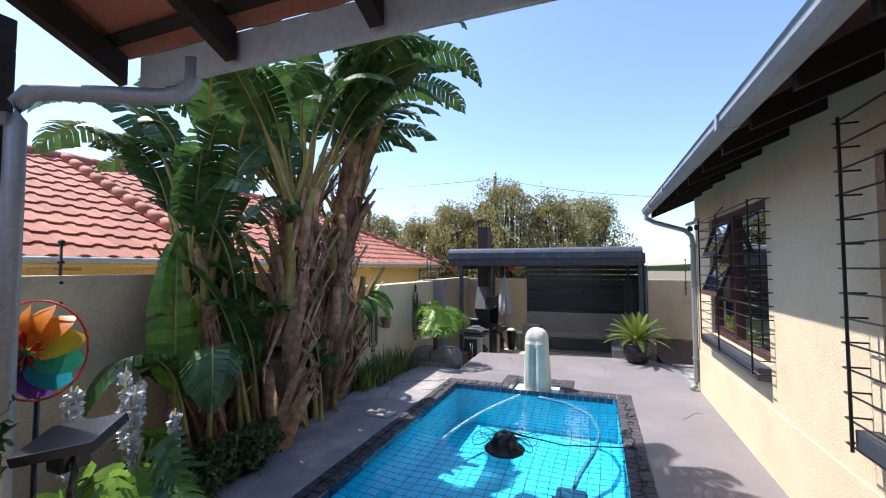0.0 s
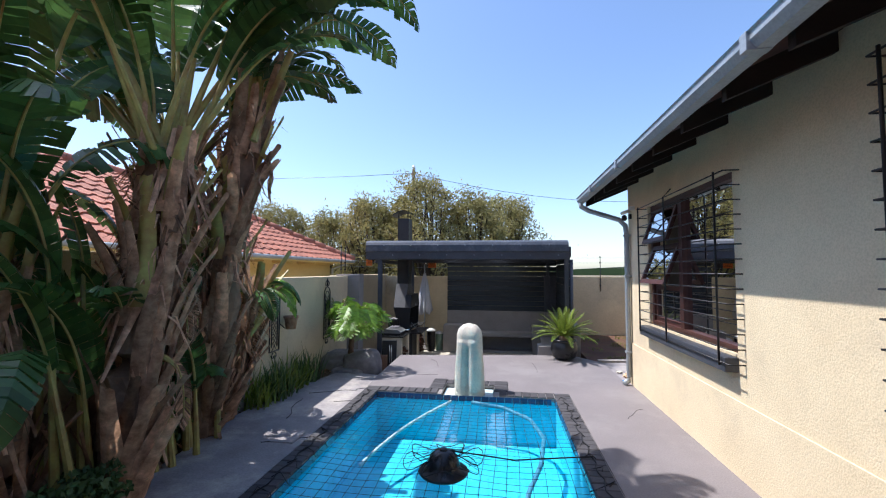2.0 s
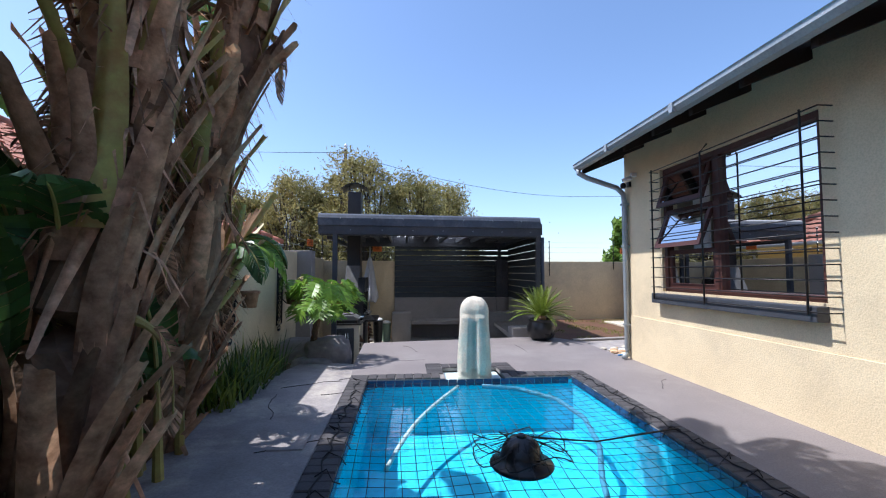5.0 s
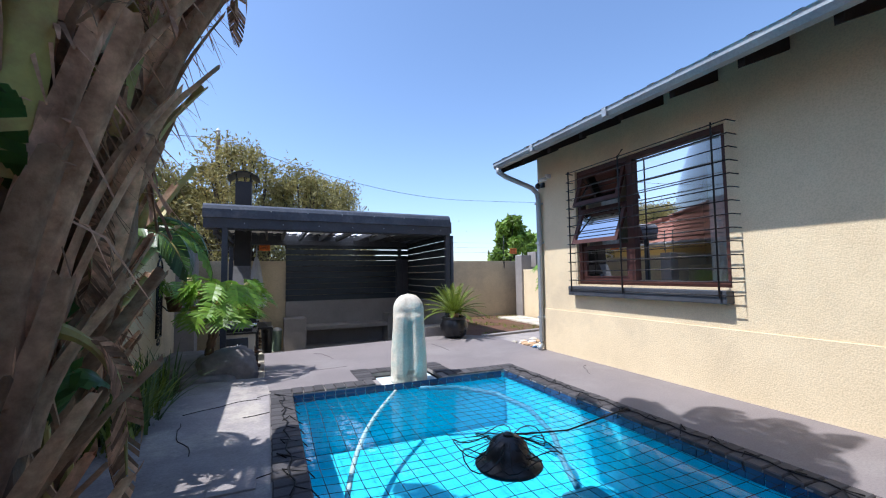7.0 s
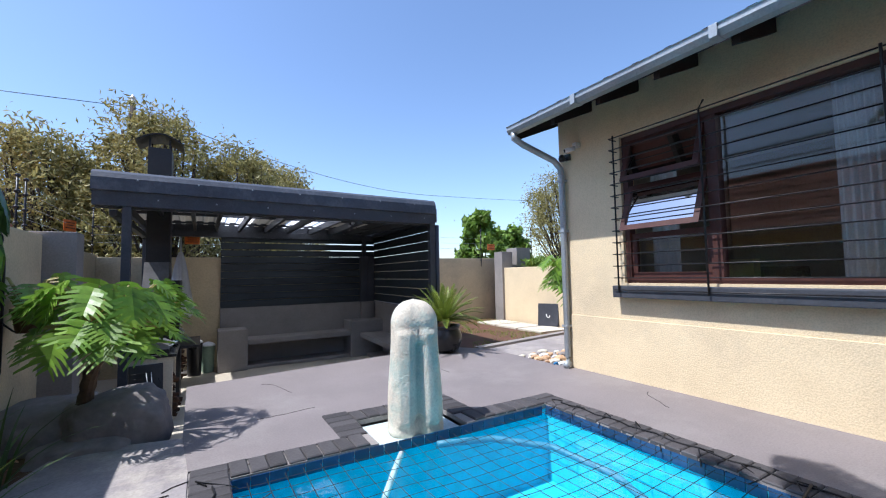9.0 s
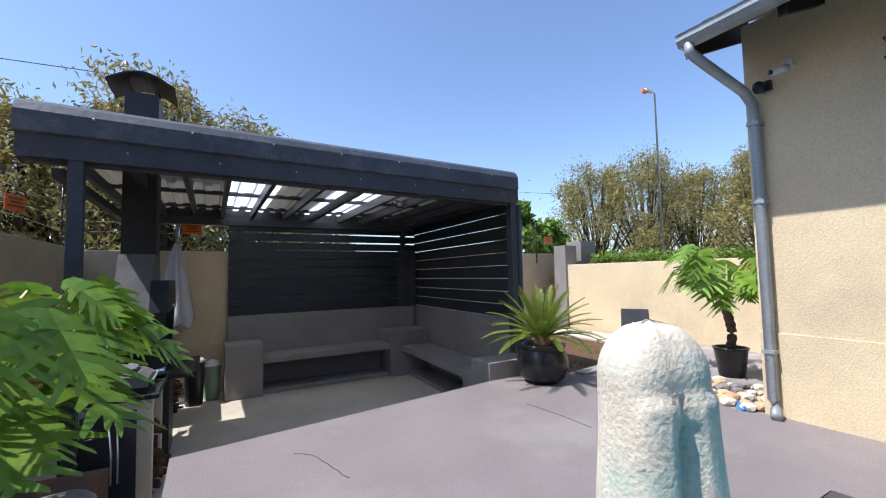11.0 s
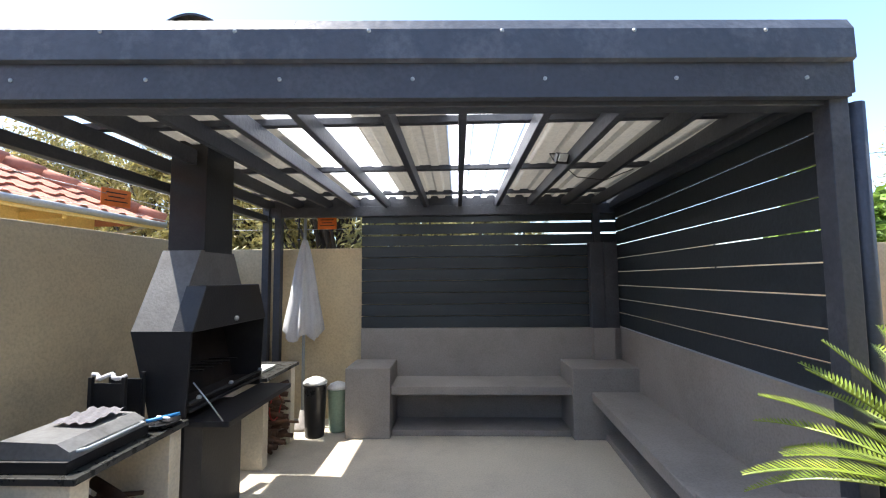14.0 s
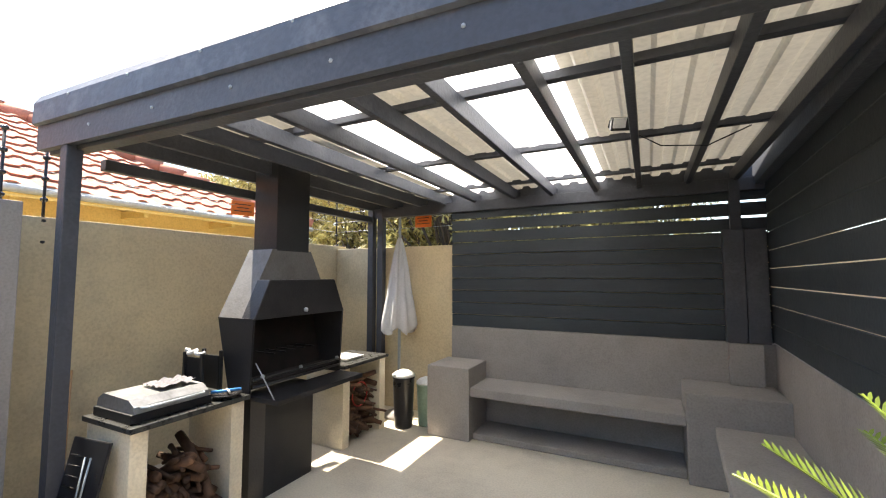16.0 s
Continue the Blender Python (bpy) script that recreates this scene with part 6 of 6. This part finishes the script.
sp = thing("spotlight", (1.02, 7.74, 2.70), "small black twin spotlight on the wall corner", "spotlight")
box("base", (0.99, 7.66, 2.62), (1.028, 7.74, 2.70), BLACKP, sp)
part("head", add_lathe(bmesh.new(), (0.93, 7.72, 2.60), [(0.03, 0), (0.045, 0.03), (0.04, 0.07), (0.015, 0.09)], 12), BLACKP, sp, smooth=True)

# ---- patio corner things ----
PINW = [material("pinwheel_" + n, c, None, 6, 0.4, 0.02, 60, translucent=0.4) for n, c in (("red", (0.75, 0.05, 0.03)), ("orange", (0.9, 0.30, 0.03)), ("yellow", (0.85, 0.62, 0.04)), ("green", (0.05, 0.42, 0.22)), ("teal", (0.03, 0.35, 0.42)), ("purple", (0.16, 0.04, 0.30)))]
pw = thing("pinwheel", (-3.05, 1.14, -0.05), "rainbow coloured garden pinwheel on a dark stick", "pinwheel")
PC = Vector((-3.04, 1.12, 1.62))
face = Vector((0.42, -0.9, 0.05)).normalized()
pu = face.cross(Vector((0, 0, 1))).normalized()
pv = pu.cross(face)
tube("stick", [(-3.05, 1.14, -0.06), (-3.045, 1.135, 1.62)], 0.012, BLACKP, pw)
tube("rim", [PC + 0.235 * (math.cos(t) * pu + math.sin(t) * pv) for t in np.linspace(0, math.tau, 33)], 0.005, PINW[0], pw, sides=6)
for k in range(12):
    a = k * math.tau / 12
    bm = bmesh.new()
    cols = []
    for j in range(7):
        f = j / 6
        r = 0.03 + 0.19 * f
        w = 0.075 * math.sin(math.pi * (0.1 + 0.85 * f)) ** 0.6 / max(r, 0.08)
        tw = 0.05 * math.sin(math.pi * f)
        cols.append([bm.verts.new(PC + r * (math.cos(a + e * w + 0.35 * f) * pu + math.sin(a + e * w + 0.35 * f) * pv) + face * (e * 0.03 + tw)) for e in (-1, 0, 1)])
    for c0, c1 in zip(cols, cols[1:]):
        for e in (0, 1):
            bm.faces.new((c0[e], c0[e + 1], c1[e + 1], c1[e]))
    h = math.sin(a)
    part("petal", bm, PINW[2 if 0.2 < h < 0.8 else 1 if h >= 0.8 else 3 if h > -0.3 else 4 if h > -0.7 else 5], pw, smooth=True)
for k in range(9):
    a = k * math.tau / 9
    bm = bmesh.new()
    vs = [bm.verts.new(PC + face * 0.05 + r * (math.cos(a + o) * pu + math.sin(a + o) * pv) + face * e) for r, o, e in ((0.01, 0, 0), (0.075, -0.3, 0.02), (0.12, 0, 0.01), (0.075, 0.3, 0.0))]
    bm.faces.new(vs)
    part("inner_petal", bm, PINW[1 if k % 2 else 0], pw)
for i, (x, y, h) in enumerate(((-3.72, 1.62, 1.25), (-3.80, 2.0, 1.28), (-3.62, 1.95, 1.18), (-3.9, 1.75, 1.2), (-3.55, 2.2, 0.95), (-3.95, 2.2, 1.15))):
    fl_ = thing("acanthus_flower", (x, y, -0.05), "tall white acanthus flower spike in the bed", "flower", "acanthus spikes")
    tube("stem", [(x, y, -0.05), (x + 0.02, y, h)], [0.010, 0.006], STALK, fl_, sides=6)
    leaf_cloud("blossom", [((x + 0.015, y, h - 0.06 - 0.055 * k), (0.055 - 0.002 * k, 0.055, 0.035), 26) for k in range(10)], 0.042, WHITEM if i % 2 else CLOTH, fl_, slim=0.8)
for i, (x, y, z, r) in enumerate(((-3.45, 1.75, 0.10, 0.34), (-3.2, 1.55, 0.05, 0.26), (-3.75, 2.05, 0.12, 0.3))):
    rnd = random.Random(60 + i)
    ac = thing("acanthus", (x, y, -0.05), "bushy acanthus with broad glossy green leaves", "plant", "acanthus plants")
    for k in range(15):
        a = k * 2.4
        lobed_leaf(ac, (x, y, -0.03), (x + r * math.cos(a) * rnd.uniform(0.5, 1.1), y + r * math.sin(a) * rnd.uniform(0.5, 1.1), z + rnd.uniform(0.2, 0.62)), 0.32, LEAFL if k % 3 else LEAFD, 700 + 20 * i + k)
tagged(leaf_cloud("potted_plant", [((-2.62, 0.62, 1.22), (0.20, 0.2, 0.22), 700), ((-2.72, 0.80, 1.35), (0.12, 0.12, 0.2), 300)], 0.07, LEAFD, slim=0.5), "dark leafy plant growing in a terracotta pot", "plant")
tp = thing("plant_pot", (-2.55, 0.68, 0.0), "terracotta pot on the low patio wall", "plant pot")
part("body", add_lathe(bmesh.new(), (-2.55, 0.68, 0.82), [(0.14, 0), (0.19, 0.25), (0.21, 0.26), (0.21, 0.31), (0.185, 0.31), (0.17, 0.26)], 26), TERRA, tp, smooth=True)
tagged(box("low_wall", (-2.80, 0.44, -0.06), (-2.34, 0.94, 0.82), CREAM, bevel=0.012), "low cream plastered wall at the patio's edge", "wall")
so = thing("solar_lamp", (-2.38, 0.92, 0.82), "black solar garden lamp with a tilted panel", "solar lamp")
box("panel", (-2.50, 0.82, 1.36), (-2.22, 1.02, 1.40), BLACKP, so, turn=Euler((radians(12), radians(-10), radians(25))).to_matrix().to_4x4())
tube("stem", [(-2.38, 0.92, 0.82), (-2.38, 0.92, 1.1), (-2.30, 0.90, 1.28), (-2.36, 0.92, 1.37)], 0.012, BLACKP, so)
box("head", (-2.42, 0.87, 1.27), (-2.33, 0.97, 1.35), BLACKP, so, bevel=0.012)

# ---- pool coping and waterline tiles (pieces) ----
cop = thing("pool_coping", (-1.5, 7.0, 0.0), "dark brick paver coping round the pool", "coping", kind="structure")
bm = bmesh.new()
for lo, hi in (((-3.08, 1.96), (PX0, 7.12)), ((PX1, 1.96), (-0.05, 7.12)), ((PX0, 1.96), (PX1, PY0)), ((PX0, PY1), (-1.90, 7.12)), ((-1.14, PY1), (PX1, 7.12)), ((-2.12, 7.12), (-1.90, 7.66)), ((-1.14, 7.12), (-0.92, 7.66)), ((-1.90, 7.44), (-1.14, 7.66))):
    add_box(bm, (lo[0], lo[1], -0.05), (hi[0], hi[1], -0.012))
part("mortar_bed", bm, PLINTH, cop)
me = bpy.data.meshes.new("brick")
bm = add_box(bmesh.new(), (-0.106, -0.052, -0.05), (0.106, 0.052, 0.0), 0.0)
bmesh.ops.bevel(bm, geom=[e for e in bm.edges if e.verts[0].co.z > -0.01 and e.verts[1].co.z > -0.01], offset=0.008, segments=1, affect="EDGES")
bm.to_mesh(me)
bm.free()
me.materials.append(COPING)
rb = random.Random(9)


def brick(x, y, along_y):
    ob = new("brick", me)
    ob.parent = cop
    ob.matrix_parent_inverse = Matrix.Translation((1.5, -7.0, 0.0))
    ob.matrix_basis = pose(x + rb.uniform(-0.003, 0.003), y + rb.uniform(-0.003, 0.003), 0.006 + rb.uniform(-0.002, 0.003), rb.uniform(-0.8, 0.8), rb.uniform(-0.8, 0.8), (0 if along_y else 90) + rb.uniform(-1, 1))


y = 2.02
while y < 7.08:
    brick(PX0 - 0.105, y, True)
    brick(PX1 + 0.105, y, True)
    y += 0.112
x = PX0 + 0.06
while x < PX1 - 0.04:
    brick(x, PY0 - 0.11, False)
    if not -1.96 < x < -1.10:
        brick(x, PY1 + 0.11, False)
    x += 0.112
for k in range(5):
    brick(-2.01, 7.18 + 0.112 * k, True)
    brick(-1.03, 7.18 + 0.112 * k, True)
for k in range(7):
    brick(-1.84 + 0.112 * k, 7.55, False)
mt = bpy.data.meshes.new("tile")
bm = add_box(bmesh.new(), (-0.052, -0.004, -0.038), (0.052, 0.004, 0.038))
bm.to_mesh(mt)
bm.free()
mt.materials.append(POOLTILE)


def wtile(x, y, turn):
    ob = new("tile", mt)
    ob.parent = POOL
    ob.matrix_parent_inverse = Matrix.Translation((1.5, -4.5, 0.2))
    ob.matrix_basis = pose(x, y, -0.062, 0, 0, turn)


k = 0
while PY0 + 0.06 + 0.11 * k < PY1:
    wtile(PX0 + 0.004, PY0 + 0.06 + 0.11 * k, 90)
    wtile(PX1 - 0.004, PY0 + 0.06 + 0.11 * k, 90)
    k += 1
k = 0
while PX0 + 0.06 + 0.11 * k < PX1:
    wtile(PX0 + 0.06 + 0.11 * k, PY1 - 0.004, 0)
    k += 1

# ---- deck wear ----
CRACK = material("dark_crack", (0.06, 0.05, 0.05), None, 10, 0.95, 0.1, 60)
rc = random.Random(21)
for x, y, a, L in ((-3.3, 6.3, 0.4, 0.7), (-3.2, 6.9, 0.9, 0.6), (-3.6, 5.6, 1.3, 0.8), (-2.6, 7.9, 0.3, 0.5), (-2.2, 8.6, 2.2, 0.6), (-3.5, 4.9, 0.2, 0.6), (-3.8, 6.6, 0.6, 0.7), (-0.4, 8.4, 1.2, 0.7), (0.5, 6.2, 1.4, 0.5)):
    p = [Vector((x, y, 0.0))]
    for k in range(9):
        a += rc.uniform(-0.35, 0.35)
        p.append(p[-1] + Vector((math.cos(a), math.sin(a), 0)) * L / 9)
    tagged(tube("crack", p, 0.0035, CRACK, sides=5), "thin dark hairline crack in the concrete deck", "crack", "deck cracks")
tagged(box("cover_plate", (-3.42, 4.92, -0.01), (-3.16, 5.2, 0.008), OLDDECK, bevel=0.003), "square concrete cover plate let into the walkway", "cover plate")
lv = thing("leaf_litter", (-4.0, 5.5, -0.05), "scattered dry leaves on the dark soil bed", "leaves", kind="stuff")
leaf_cloud("leaves", [((-4.3, 2.0 + 0.5 * k, -0.045), (0.28, 0.3, 0.01), 60) for k in range(14)], 0.06, HUSK, lv)
